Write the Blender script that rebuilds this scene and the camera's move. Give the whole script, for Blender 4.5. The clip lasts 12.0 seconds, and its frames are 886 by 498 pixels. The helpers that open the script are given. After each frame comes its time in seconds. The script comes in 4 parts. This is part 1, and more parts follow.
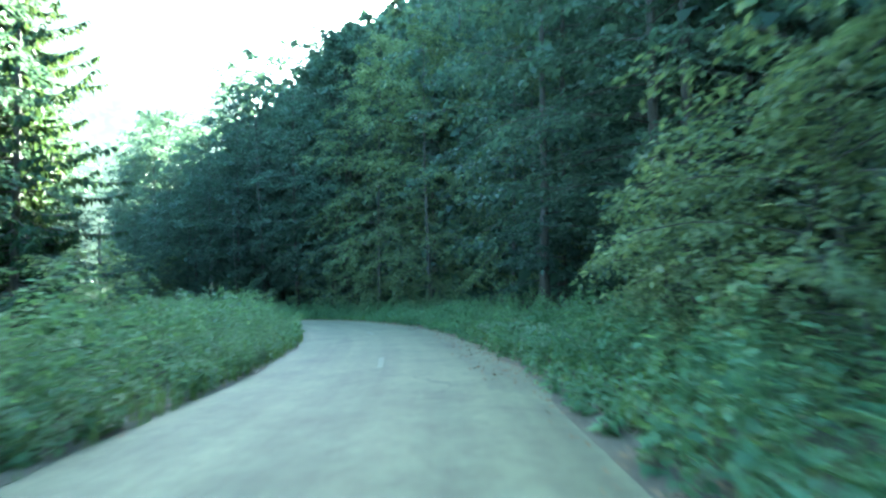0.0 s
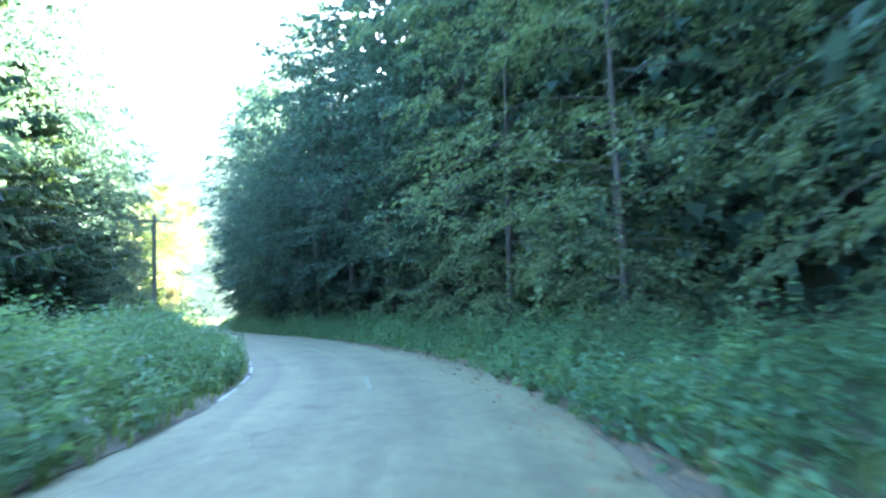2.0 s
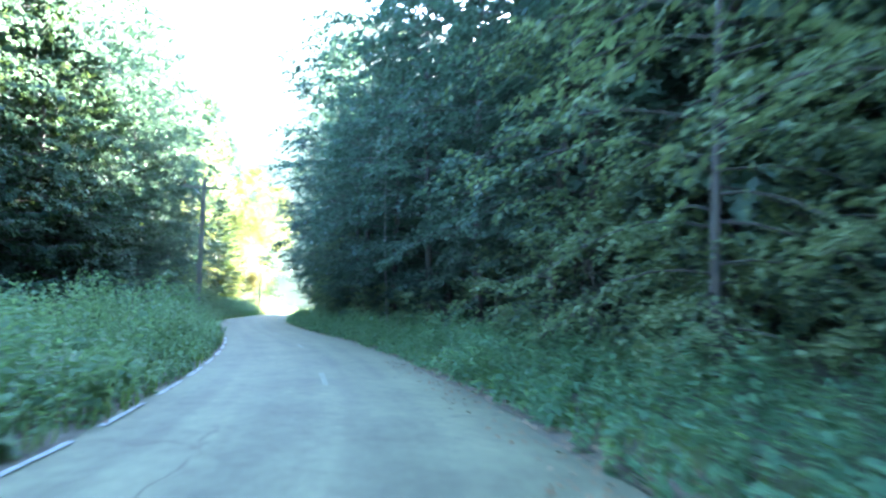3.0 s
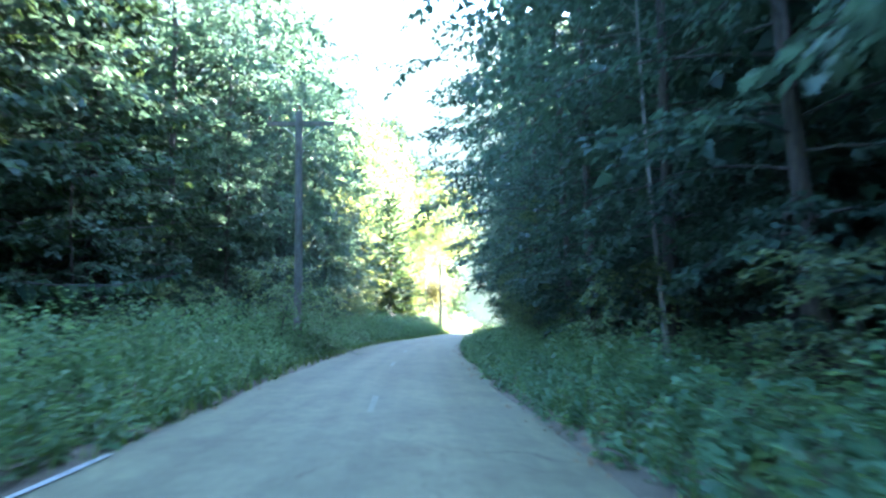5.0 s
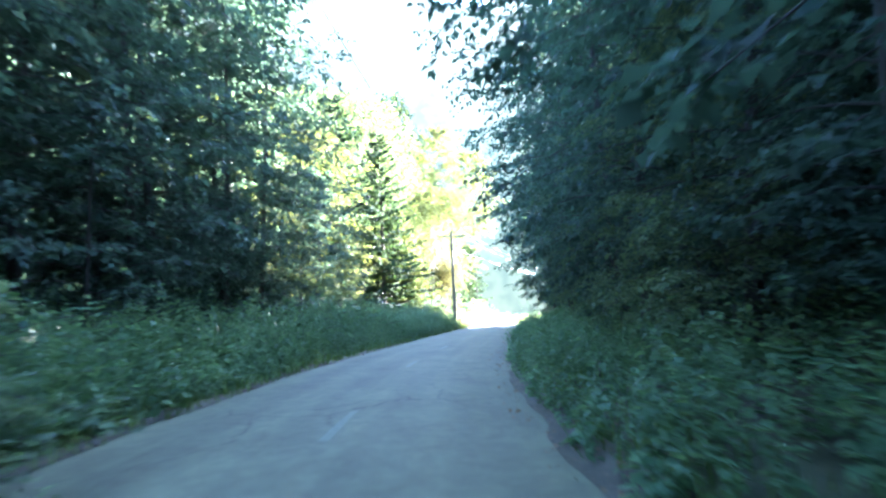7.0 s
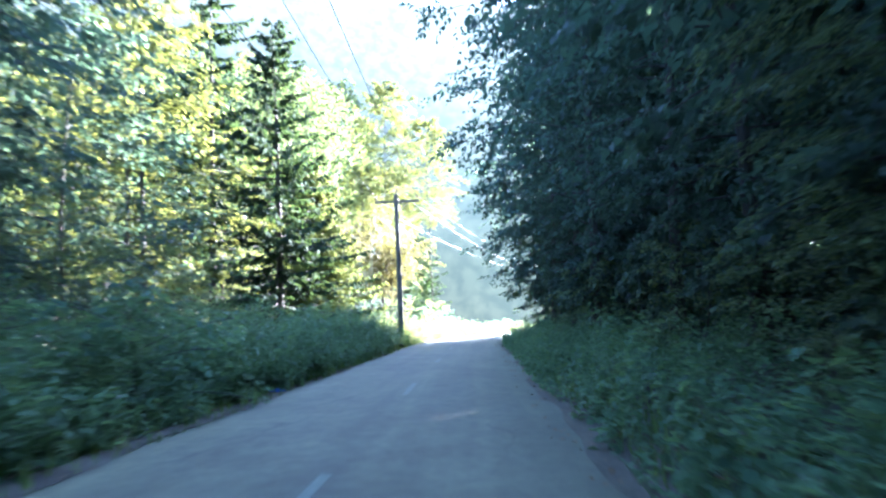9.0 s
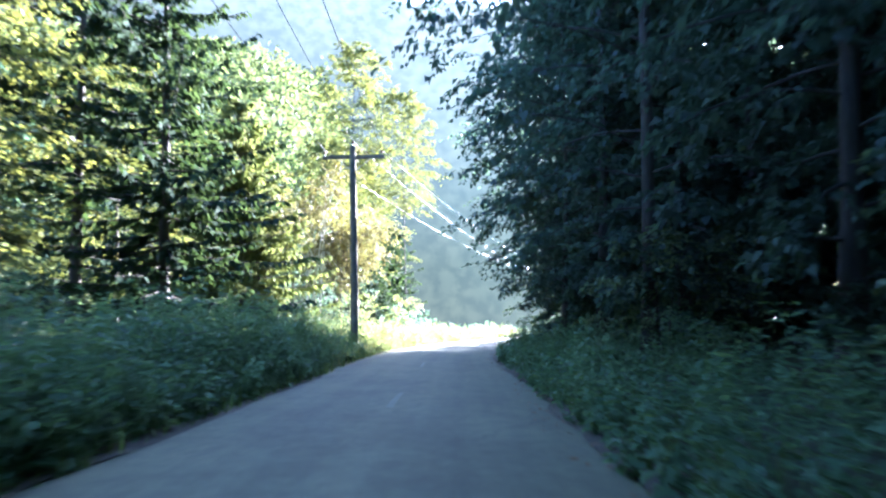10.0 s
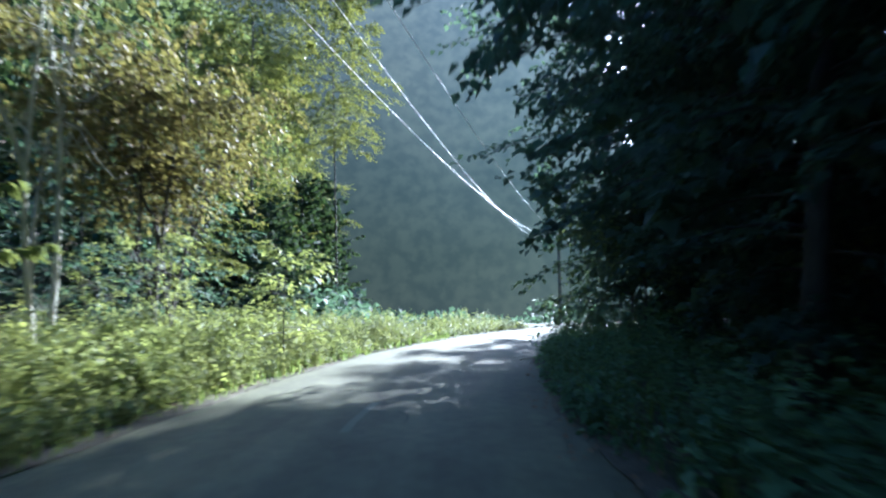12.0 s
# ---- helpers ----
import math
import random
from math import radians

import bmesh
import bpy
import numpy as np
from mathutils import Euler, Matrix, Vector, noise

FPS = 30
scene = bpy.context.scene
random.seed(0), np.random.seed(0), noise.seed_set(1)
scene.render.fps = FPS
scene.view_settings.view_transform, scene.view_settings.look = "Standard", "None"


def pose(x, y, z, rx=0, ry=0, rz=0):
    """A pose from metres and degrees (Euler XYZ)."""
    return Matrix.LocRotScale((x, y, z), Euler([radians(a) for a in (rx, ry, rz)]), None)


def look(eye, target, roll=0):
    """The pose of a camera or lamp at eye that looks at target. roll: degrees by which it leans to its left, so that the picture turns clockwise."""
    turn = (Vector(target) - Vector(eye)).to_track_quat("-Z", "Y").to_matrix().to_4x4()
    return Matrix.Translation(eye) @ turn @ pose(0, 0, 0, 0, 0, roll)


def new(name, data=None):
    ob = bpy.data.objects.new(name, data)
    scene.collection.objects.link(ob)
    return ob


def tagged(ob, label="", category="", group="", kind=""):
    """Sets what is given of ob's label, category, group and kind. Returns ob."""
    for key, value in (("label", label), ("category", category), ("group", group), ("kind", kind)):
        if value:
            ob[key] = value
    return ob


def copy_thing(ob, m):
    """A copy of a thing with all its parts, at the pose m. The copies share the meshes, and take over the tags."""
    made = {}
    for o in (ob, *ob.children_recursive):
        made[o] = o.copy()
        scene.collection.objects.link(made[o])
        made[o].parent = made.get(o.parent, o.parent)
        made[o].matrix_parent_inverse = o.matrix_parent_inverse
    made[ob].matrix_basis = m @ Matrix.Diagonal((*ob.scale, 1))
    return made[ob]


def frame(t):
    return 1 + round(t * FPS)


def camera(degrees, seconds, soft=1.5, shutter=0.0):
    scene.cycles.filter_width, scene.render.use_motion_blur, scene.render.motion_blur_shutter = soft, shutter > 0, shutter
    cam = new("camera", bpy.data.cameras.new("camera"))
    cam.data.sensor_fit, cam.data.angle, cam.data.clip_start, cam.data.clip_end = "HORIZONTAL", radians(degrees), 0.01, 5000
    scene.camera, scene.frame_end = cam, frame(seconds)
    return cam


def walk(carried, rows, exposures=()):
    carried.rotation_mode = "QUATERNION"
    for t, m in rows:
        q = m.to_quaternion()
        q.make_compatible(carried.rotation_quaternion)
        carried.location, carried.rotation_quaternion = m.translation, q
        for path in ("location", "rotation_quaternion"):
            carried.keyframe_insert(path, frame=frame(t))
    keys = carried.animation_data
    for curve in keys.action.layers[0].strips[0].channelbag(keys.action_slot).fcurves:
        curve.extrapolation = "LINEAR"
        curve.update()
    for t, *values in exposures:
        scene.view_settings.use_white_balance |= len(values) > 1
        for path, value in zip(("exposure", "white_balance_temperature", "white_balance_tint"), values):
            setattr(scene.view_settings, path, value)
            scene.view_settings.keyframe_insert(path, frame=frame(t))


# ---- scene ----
cam = camera(78.1, 12.0, soft=2.3, shutter=0.4)

# The valley floor falls gently along one direction; the eye rides 1.3 m above the road.
FALL, FALL_X, FALL_Y, EYE = 0.078, -0.5, 0.866, 1.3


def plane(x, y):
    return -FALL * (x * FALL_X + y * FALL_Y)


ROWS = [
    (0.0, 0.00, 0.00, -0.35, 1.01, 0.12),
    (0.5, 0.02, 4.83, 0.06, 2.61, -0.03),
    (1.0, -0.13, 9.67, 4.46, 1.95, 1.71),
    (1.5, -0.60, 14.49, 8.57, 1.87, 0.73),
    (2.0, -1.51, 19.23, 15.05, 1.90, 0.89),
    (2.5, -2.90, 23.79, 19.03, 1.84, -1.18),
    (3.0, -4.69, 28.11, 24.57, 2.21, -2.79),
    (3.5, -6.88, 32.07, 32.16, 1.70, -2.59),
    (5.5, -18.17, 45.59, 46.55, 3.57, 1.73),
    (6.0, -21.33, 48.63, 47.29, 2.90, 3.43),
    (6.5, -24.44, 51.66, 45.66, 2.14, 3.65),
    (7.0, -27.46, 54.65, 45.73, 2.45, 2.30),
    (9.0, -38.98, 66.86, 40.85, 3.05, 2.20),
    (9.5, -41.68, 70.08, 38.60, 2.62, 1.52),
    (10.0, -44.33, 73.33, 38.41, 3.22, 0.92),
    (10.5, -47.00, 76.62, 37.21, 3.12, 1.54),
    (11.0, -49.67, 79.97, 37.01, 2.18, 0.57),
    (11.5, -52.26, 83.35, 35.06, 2.43, 0.25),
    (12.0, -54.75, 86.84, 33.21, 1.75, 0.54),
]
EXPOSURES = [(0.0, 5.9, 5100, -9), (1.5, 6.35, 5080, 4), (3.5, 6.6, 5000, 13), (6.0, 6.35, 4870, 16), (7.2, 6.2, 4800, 20), (9.0, 5.6, 4650, 26), (10.5, 4.6, 4600, 28), (12.0, 3.05, 4430, 17)]
walk(cam, [(t, pose(x, y, plane(x, y) + EYE, 90 + pitch, roll, yaw)) for t, x, y, yaw, pitch, roll in ROWS], EXPOSURES)

# ---- light ----
SUN_YAW, SUN_UP = 7.5, 22.0
world = bpy.data.worlds.new("world")
scene.world = world
world.use_nodes = True
wn = world.node_tree
sky = wn.nodes.new("ShaderNodeTexSky")
sky.sky_type = "NISHITA"
sky.sun_disc = False
sky.sun_elevation, sky.sun_rotation = radians(SUN_UP), radians(-SUN_YAW)
sky.air_density, sky.dust_density, sky.ozone_density = 1.1, 1.2, 2.0
wn.nodes["Background"].inputs["Strength"].default_value = 0.055
wn.links.new(sky.outputs["Color"], wn.nodes["Background"].inputs["Color"])
sun = new("sun", bpy.data.lights.new("sun", "SUN"))
sun.data.energy, sun.data.angle, sun.data.color = 4.4, radians(0.53), (1.0, 0.87, 0.64)
sun_way = Vector((-math.sin(radians(SUN_YAW)) * math.cos(radians(SUN_UP)), math.cos(radians(SUN_YAW)) * math.cos(radians(SUN_UP)), math.sin(radians(SUN_UP))))
sun.matrix_world = look(sun_way * 200, (0, 0, 0))


# ---- materials ----
def material(name, rough=0.6):
    m = bpy.data.materials.new(name)
    m.use_nodes = True
    b = m.node_tree.nodes["Principled BSDF"]
    b.inputs["Roughness"].default_value = rough
    b.inputs["Specular IOR Level"].default_value = 0.3
    return m, m.node_tree, b


def node(nt, kind, **values):
    n = nt.nodes.new(kind)
    for key, value in values.items():
        n.inputs[key].default_value = value
    return n


def ramp(nt, source, stops):
    r = nt.nodes.new("ShaderNodeValToRGB")
    while len(r.color_ramp.elements) < len(stops):
        r.color_ramp.elements.new(0.5)
    for e, (place, colour) in zip(r.color_ramp.elements, stops):
        e.position, e.color = place, (*colour, 1)
    nt.links.new(source, r.inputs["Fac"])
    return r


def mix(nt, mode, fac, a, b):
    m = nt.nodes.new("ShaderNodeMix")
    m.data_type, m.blend_type = "RGBA", mode
    for socket, value in ((m.inputs["Factor"], fac), (m.inputs["A"], a), (m.inputs["B"], b)):
        if isinstance(value, bpy.types.NodeSocket):
            nt.links.new(value, socket)
        elif isinstance(value, tuple):
            socket.default_value = (*value, 1)
        else:
            socket.default_value = value
    return m.outputs["Result"]


def bump(nt, b, source, strength, distance):
    n = node(nt, "ShaderNodeBump", Strength=strength, Distance=distance)
    nt.links.new(source, n.inputs["Height"])
    nt.links.new(n.outputs["Normal"], b.inputs["Normal"])


def noise_of(nt, scale, detail=4.0, rough=0.6, coords=None):
    n = node(nt, "ShaderNodeTexNoise", Scale=scale, Detail=detail, Roughness=rough)
    c = coords or nt.nodes.new("ShaderNodeTexCoord").outputs["Object"]
    nt.links.new(c, n.inputs["Vector"])
    return n.outputs["Fac"]


def leaf_material(name, dark, light, through_colour, gloss=0.6, passing=0.4, sheen=0.22):
    """Leaves: every leaf its own shade, light passing through the blade."""
    m, nt, b = material(name, gloss)
    b.inputs["Specular IOR Level"].default_value = sheen
    island = nt.nodes.new("ShaderNodeNewGeometry").outputs["Random Per Island"]
    whole = nt.nodes.new("ShaderNodeObjectInfo").outputs["Random"]
    patch = noise_of(nt, 0.7, 3.0)
    lo = ramp(nt, island, [(0.0, dark), (1.0, light)]).outputs["Color"]
    tint = ramp(nt, patch, [(0.3, (0.72, 0.78, 0.7)), (0.7, (1.2, 1.15, 1.0))]).outputs["Color"]
    body = mix(nt, "MULTIPLY", 1.0, lo, tint)
    tone = ramp(nt, whole, [(0.0, (0.82, 0.9, 0.92)), (1.0, (1.15, 1.08, 0.95))]).outputs["Color"]
    body = mix(nt, "MULTIPLY", 1.0, body, tone)
    nt.links.new(body, b.inputs["Base Color"])
    t = nt.nodes.new("ShaderNodeBsdfTranslucent")
    shade = ramp(nt, island, [(0.0, tuple(0.7 * c for c in through_colour)), (1.0, tuple(1.25 * c for c in through_colour))]).outputs["Color"]
    nt.links.new(mix(nt, "MULTIPLY", 1.0, shade, tint), t.inputs["Color"])
    s = node(nt, "ShaderNodeMixShader", Fac=passing)
    nt.links.new(b.outputs["BSDF"], s.inputs[1])
    nt.links.new(t.outputs["BSDF"], s.inputs[2])
    nt.links.new(s.outputs["Shader"], nt.nodes["Material Output"].inputs["Surface"])
    return m


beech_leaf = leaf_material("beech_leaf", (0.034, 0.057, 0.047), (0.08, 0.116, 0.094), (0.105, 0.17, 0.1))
hornbeam_leaf = leaf_material("hornbeam_leaf", (0.07, 0.1, 0.055), (0.15, 0.19, 0.11), (0.2, 0.26, 0.09))
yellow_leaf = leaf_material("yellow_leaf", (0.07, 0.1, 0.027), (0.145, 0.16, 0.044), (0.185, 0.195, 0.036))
rusty_leaf = leaf_material("rusty_leaf", (0.115, 0.07, 0.035), (0.13, 0.137, 0.05), (0.2, 0.185, 0.05))
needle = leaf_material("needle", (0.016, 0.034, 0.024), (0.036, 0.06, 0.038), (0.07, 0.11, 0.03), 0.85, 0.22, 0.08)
# Spruce needles again, with sunlight painted in as brighter yellow-green.
needle_sunlit = leaf_material("needle_sunlit", (0.08, 0.105, 0.03), (0.14, 0.17, 0.05), (0.22, 0.25, 0.06), 0.8, 0.35, 0.08)
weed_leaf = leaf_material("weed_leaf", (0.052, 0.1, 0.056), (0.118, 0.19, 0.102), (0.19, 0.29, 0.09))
butterbur_leaf = leaf_material("butterbur_leaf", (0.1, 0.15, 0.095), (0.19, 0.25, 0.17), (0.2, 0.28, 0.1), 0.5, 0.3, 0.3)
# Lit copy of the weed leaf: sunlight is painted in as yellow-green.
sunlit_leaf = leaf_material("sunlit_leaf", (0.09, 0.125, 0.05), (0.22, 0.245, 0.115), (0.34, 0.38, 0.1))
grass_blade = leaf_material("grass_blade", (0.06, 0.11, 0.03), (0.13, 0.19, 0.06), (0.2, 0.27, 0.06))
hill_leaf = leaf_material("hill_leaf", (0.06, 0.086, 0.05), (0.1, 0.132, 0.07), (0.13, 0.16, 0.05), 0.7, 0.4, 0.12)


def bark_material(name, dark, light, scale=6.0):
    m, nt, b = material(name, 0.85)
    c = nt.nodes.new("ShaderNodeTexCoord").outputs["Object"]
    squash = node(nt, "ShaderNodeMapping", Scale=(1.0, 1.0, 0.18))
    nt.links.new(c, squash.inputs["Vector"])
    grain = noise_of(nt, scale * 3, 6.0, 0.7, squash.outputs["Vector"])
    blotch = noise_of(nt, scale * 0.3, 3.0)
    body = ramp(nt, grain, [(0.3, dark), (0.7, light)]).outputs["Color"]
    stain = ramp(nt, blotch, [(0.35, (0.65, 0.72, 0.6)), (0.7, (1.1, 1.08, 1.05))]).outputs["Color"]
    nt.links.new(mix(nt, "MULTIPLY", 1.0, body, stain), b.inputs["Base Color"])
    bump(nt, b, grain, 0.7, 0.03)
    return m


bark = bark_material("bark", (0.03, 0.027, 0.024), (0.095, 0.085, 0.072))
pale_bark = bark_material("pale_bark", (0.28, 0.26, 0.23), (0.62, 0.6, 0.55), 4.0)
grey_bark = bark_material("grey_bark", (0.13, 0.125, 0.12), (0.3, 0.29, 0.27), 4.0)
pole_wood = bark_material("pole_wood", (0.085, 0.078, 0.064), (0.21, 0.19, 0.16), 5.0)


def ground_material():
    m, nt, b = material("forest_floor", 0.95)
    a, c = noise_of(nt, 0.35, 5.0), noise_of(nt, 9.0, 6.0, 0.7)
    body = ramp(nt, a, [(0.3, (0.045, 0.036, 0.024)), (0.45, (0.055, 0.06, 0.03)), (0.7, (0.045, 0.07, 0.028))]).outputs["Color"]
    fleck = ramp(nt, c, [(0.3, (0.55, 0.52, 0.5)), (0.7, (1.35, 1.3, 1.2))]).outputs["Color"]
    nt.links.new(mix(nt, "MULTIPLY", 1.0, body, fleck), b.inputs["Base Color"])
    bump(nt, b, c, 0.8, 0.06)
    return m


def asphalt_material():
    """Old pale asphalt: fine grit, blotches, long wheel wear, dark hairline cracks."""
    m, nt, b = material("asphalt", 0.72)
    c = nt.nodes.new("ShaderNodeTexCoord")
    uv = c.outputs["UV"]
    grit = noise_of(nt, 160.0, 3.0, 0.7)
    blotch = noise_of(nt, 0.8, 5.0, 0.65)
    along = node(nt, "ShaderNodeMapping", Scale=(1.6, 0.05, 1.0))
    nt.links.new(uv, along.inputs["Vector"])
    wear = noise_of(nt, 1.0, 3.0, 0.5, along.outputs["Vector"])
    body = ramp(nt, blotch, [(0.3, (0.081, 0.082, 0.041)), (0.7, (0.125, 0.127, 0.063))]).outputs["Color"]
    body = mix(nt, "MULTIPLY", 1.0, body, ramp(nt, wear, [(0.35, (0.78, 0.78, 0.79)), (0.65, (1.12, 1.11, 1.09))]).outputs["Color"])
    mottle = noise_of(nt, 5.5, 5.0, 0.7)
    body = mix(nt, "MULTIPLY", 1.0, body, ramp(nt, mottle, [(0.32, (0.8, 0.8, 0.82)), (0.68, (1.18, 1.17, 1.14))]).outputs["Color"])
    body = mix(nt, "MULTIPLY", 1.0, body, ramp(nt, grit, [(0.3, (0.7, 0.7, 0.7)), (0.7, (1.3, 1.3, 1.3))]).outputs["Color"])
    v = nt.nodes.new("ShaderNodeTexVoronoi")
    v.feature = "DISTANCE_TO_EDGE"
    v.inputs["Scale"].default_value = 0.45
    warp = node(nt, "ShaderNodeTexNoise", Scale=1.3, Detail=5.0)
    nt.links.new(c.outputs["Object"], warp.inputs["Vector"])
    nt.links.new(mix(nt, "LINEAR_LIGHT", 0.35, c.outputs["Object"], warp.outputs["Color"]), v.inputs["Vector"])
    crack = ramp(nt, v.outputs["Distance"], [(0.0, (0.45, 0.45, 0.45)), (0.012, (1, 1, 1))]).outputs["Color"]
    patchy = ramp(nt, noise_of(nt, 0.22, 2.0), [(0.5, (0, 0, 0)), (0.62, (1, 1, 1))]).outputs["Color"]
    body = mix(nt, "MULTIPLY", patchy, body, crack)
    nt.links.new(body, b.inputs["Base Color"])
    bump(nt, b, grit, 0.35, 0.006)
    return m


def dirt_material():
    m, nt, b = material("verge_dirt", 0.95)
    a, c = noise_of(nt, 1.4, 5.0), noise_of(nt, 30.0, 5.0, 0.75)
    body = ramp(nt, a, [(0.3, (0.058, 0.052, 0.033)), (0.7, (0.115, 0.112, 0.076))]).outputs["Color"]
    body = mix(nt, "MULTIPLY", 1.0, body, ramp(nt, c, [(0.3, (0.5, 0.48, 0.45)), (0.7, (1.5, 1.4, 1.3))]).outputs["Color"])
    nt.links.new(body, b.inputs["Base Color"])
    bump(nt, b, c, 0.9, 0.03)
    return m


def worn_paint(name, thin, thick):
    m, nt, b = material(name, 0.7)
    a = noise_of(nt, 14.0, 6.0, 0.75)
    nt.links.new(ramp(nt, a, [(0.42, thin), (0.72, thick)]).outputs["Color"], b.inputs["Base Color"])
    return m


def plain(name, colour, rough=0.5, metal=0.0):
    m, nt, b = material(name, rough)
    n = noise_of(nt, 20.0, 4.0)
    nt.links.new(ramp(nt, n, [(0.3, tuple(0.8 * c for c in colour)), (0.7, tuple(min(1.0, 1.15 * c) for c in colour))]).outputs["Color"], b.inputs["Base Color"])
    b.inputs["Metallic"].default_value = metal
    return m


floor_mat, asphalt, dirt = ground_material(), asphalt_material(), dirt_material()
paint = worn_paint("worn_road_paint", (0.105, 0.115, 0.07), (0.17, 0.185, 0.12))
edge_paint = worn_paint("edge_line_paint", (0.16, 0.165, 0.14), (0.42, 0.43, 0.38))
porcelain = plain("brown_porcelain", (0.12, 0.06, 0.04), 0.25)
steel = plain("galvanised_steel", (0.4, 0.41, 0.42), 0.45, 0.8)
dark_wire = plain("dark_cable_metal", (0.09, 0.09, 0.09), 0.6, 0.3)
leaf_litter = plain("dry_leaf", (0.14, 0.095, 0.045), 0.8)
wire_metal = plain("aluminium_wire", (0.7, 0.7, 0.7), 0.5, 0.4)
blue_plastic = plain("blue_plastic", (0.03, 0.09, 0.3), 0.4)
white_plastic = plain("white_plastic", (0.75, 0.76, 0.75), 0.45)


# ---- mesh helpers ----
def grid_mesh(name, verts, faces, mat, smooth=False, uv=None):
    """A mesh from arrays: verts (n, 3), faces (m, 3 or 4)."""
    me = bpy.data.meshes.new(name)
    verts, faces = np.asarray(verts, np.float32), np.asarray(faces, np.int32)
    k = faces.shape[1]
    me.vertices.add(len(verts))
    me.vertices.foreach_set("co", verts.ravel())
    me.loops.add(faces.size)
    me.loops.foreach_set("vertex_index", faces.ravel())
    me.polygons.add(len(faces))
    me.polygons.foreach_set("loop_start", np.arange(0, faces.size, k, dtype=np.int32))
    if smooth:
        me.polygons.foreach_set("use_smooth", np.ones(len(faces), bool))
    if uv is not None:
        layer = me.uv_layers.new(name="UVMap")
        layer.data.foreach_set("uv", np.asarray(uv, np.float32)[faces.ravel()].ravel())
    me.update(calc_edges=True)
    me.materials.append(mat)
    return me


def part(name, me, parent=None, label=""):
    ob = new(name, me)
    if parent:
        ob.parent = parent
    return tagged(ob, label) if label else ob


def merge(pieces):
    """Several (verts, quads) joined into one."""
    vs, fs, n = [], [], 0
    for v, f in pieces:
        vs.append(v)
        fs.append(np.asarray(f) + n)
        n += len(v)
    return np.concatenate(vs), np.concatenate(fs)


def tube(points, radii, sides=6):
    """A tapered tube along points, closed at its end by tapering."""
    points = np.asarray(points, float)
    n = len(points)
    d = np.gradient(points, axis=0)
    d /= np.linalg.norm(d, axis=1)[:, None] + 1e-9
    ref = np.where(np.abs(d[:, 2:3]) > 0.9, [[1.0, 0, 0]], [[0, 0, 1.0]])
    a = np.cross(d, ref)
    a /= np.linalg.norm(a, axis=1)[:, None] + 1e-9
    b = np.cross(d, a)
    ang = np.linspace(0, 2 * np.pi, sides, endpoint=False)
    r = np.asarray(radii)[:, None, None]
    v = points[:, None] + r * (np.cos(ang)[None, :, None] * a[:, None] + np.sin(ang)[None, :, None] * b[:, None])
    i, j = np.meshgrid(np.arange(n - 1), np.arange(sides), indexing="ij")
    k = (j + 1) % sides
    f = np.stack([i * sides + j, i * sides + k, (i + 1) * sides + k, (i + 1) * sides + j], -1).reshape(-1, 4)
    return v.reshape(-1, 3), f


def leaves(base, way, up, length, width, rng, bend=0.25):
    """Leaf blades as folded rhombs: base points, directions, upper sides and sizes as arrays."""
    n = len(base)
    way = way / (np.linalg.norm(way, axis=1)[:, None] + 1e-9)
    side = np.cross(way, up)
    side /= np.linalg.norm(side, axis=1)[:, None] + 1e-9
    nor = np.cross(side, way)
    length, width = np.broadcast_to(length, n)[:, None], np.broadcast_to(width, n)[:, None]
    mid = base + 0.45 * length * way
    v = np.stack([base, mid + 0.5 * width * side + 0.18 * width * nor, base + length * way - bend * length * nor * 0.6, mid - 0.5 * width * side + 0.18 * width * nor], 1)
    f = np.arange(n * 4).reshape(n, 4)
    return v.reshape(-1, 3), f


# ---- the road's line ----
KNOTS = [(-1.0, -40), (-1.0, -20), (-1.0, 0.0), (-1.1, 9.93), (-2.45, 19.66), (-5.69, 28.96), (-11.26, 37.13), (-17.96, 44.54), (-25.33, 51.26), (-32.53, 58.25),
         (-39.32, 65.62), (-45.65, 73.44), (-51.7, 81.43), (-57.4, 89.7), (-61.9, 98.4), (-64.4, 106.2), (-65.7, 114.2), (-66.2, 122.5), (-65.2, 131.0), (-62.0, 139.5), (-56.0, 147.5), (-48.0, 153.5), (-38.0, 157.5)]


def spline(knots, step=0.5):
    """A smooth line through the knots, sampled evenly; also its arc length, 0 at the third knot."""
    k = np.array(knots, float)
    k = np.concatenate([[2 * k[0] - k[1]], k, [2 * k[-1] - k[-2]]])
    out = []
    for i in range(1, len(k) - 2):
        u = np.linspace(0, 1, 40, endpoint=False)[:, None]
        p0, p1, p2, p3 = k[i - 1:i + 3]
        out.append(0.5 * (2 * p1 + (p2 - p0) * u + (2 * p0 - 5 * p1 + 4 * p2 - p3) * u**2 + (3 * p1 - p0 - 3 * p2 + p3) * u**3))
    p = np.concatenate(out)
    s = np.concatenate([[0], np.cumsum(np.hypot(*np.diff(p, axis=0).T))])
    e = np.arange(0, s[-1], step)
    return np.stack([np.interp(e, s, p[:, 0]), np.interp(e, s, p[:, 1])], 1), e - 40.0


LINE, ARC = spline(KNOTS)


def frame_of(line):
    way = np.gradient(line, axis=0)
    way /= np.linalg.norm(way, axis=1)[:, None]
    return np.stack([-way[:, 1], way[:, 0]], 1)


# The road swings out a little on the straight and before the bend.
LINE = LINE + frame_of(LINE) * np.interp(ARC, [-40, 35, 44, 60, 78, 88, 102, 112, 230], [0, 0, 0.2, 0.3, 0.3, 0.0, 0.0, 0.5, 0.5])[:, None]
LEFT = frame_of(LINE)


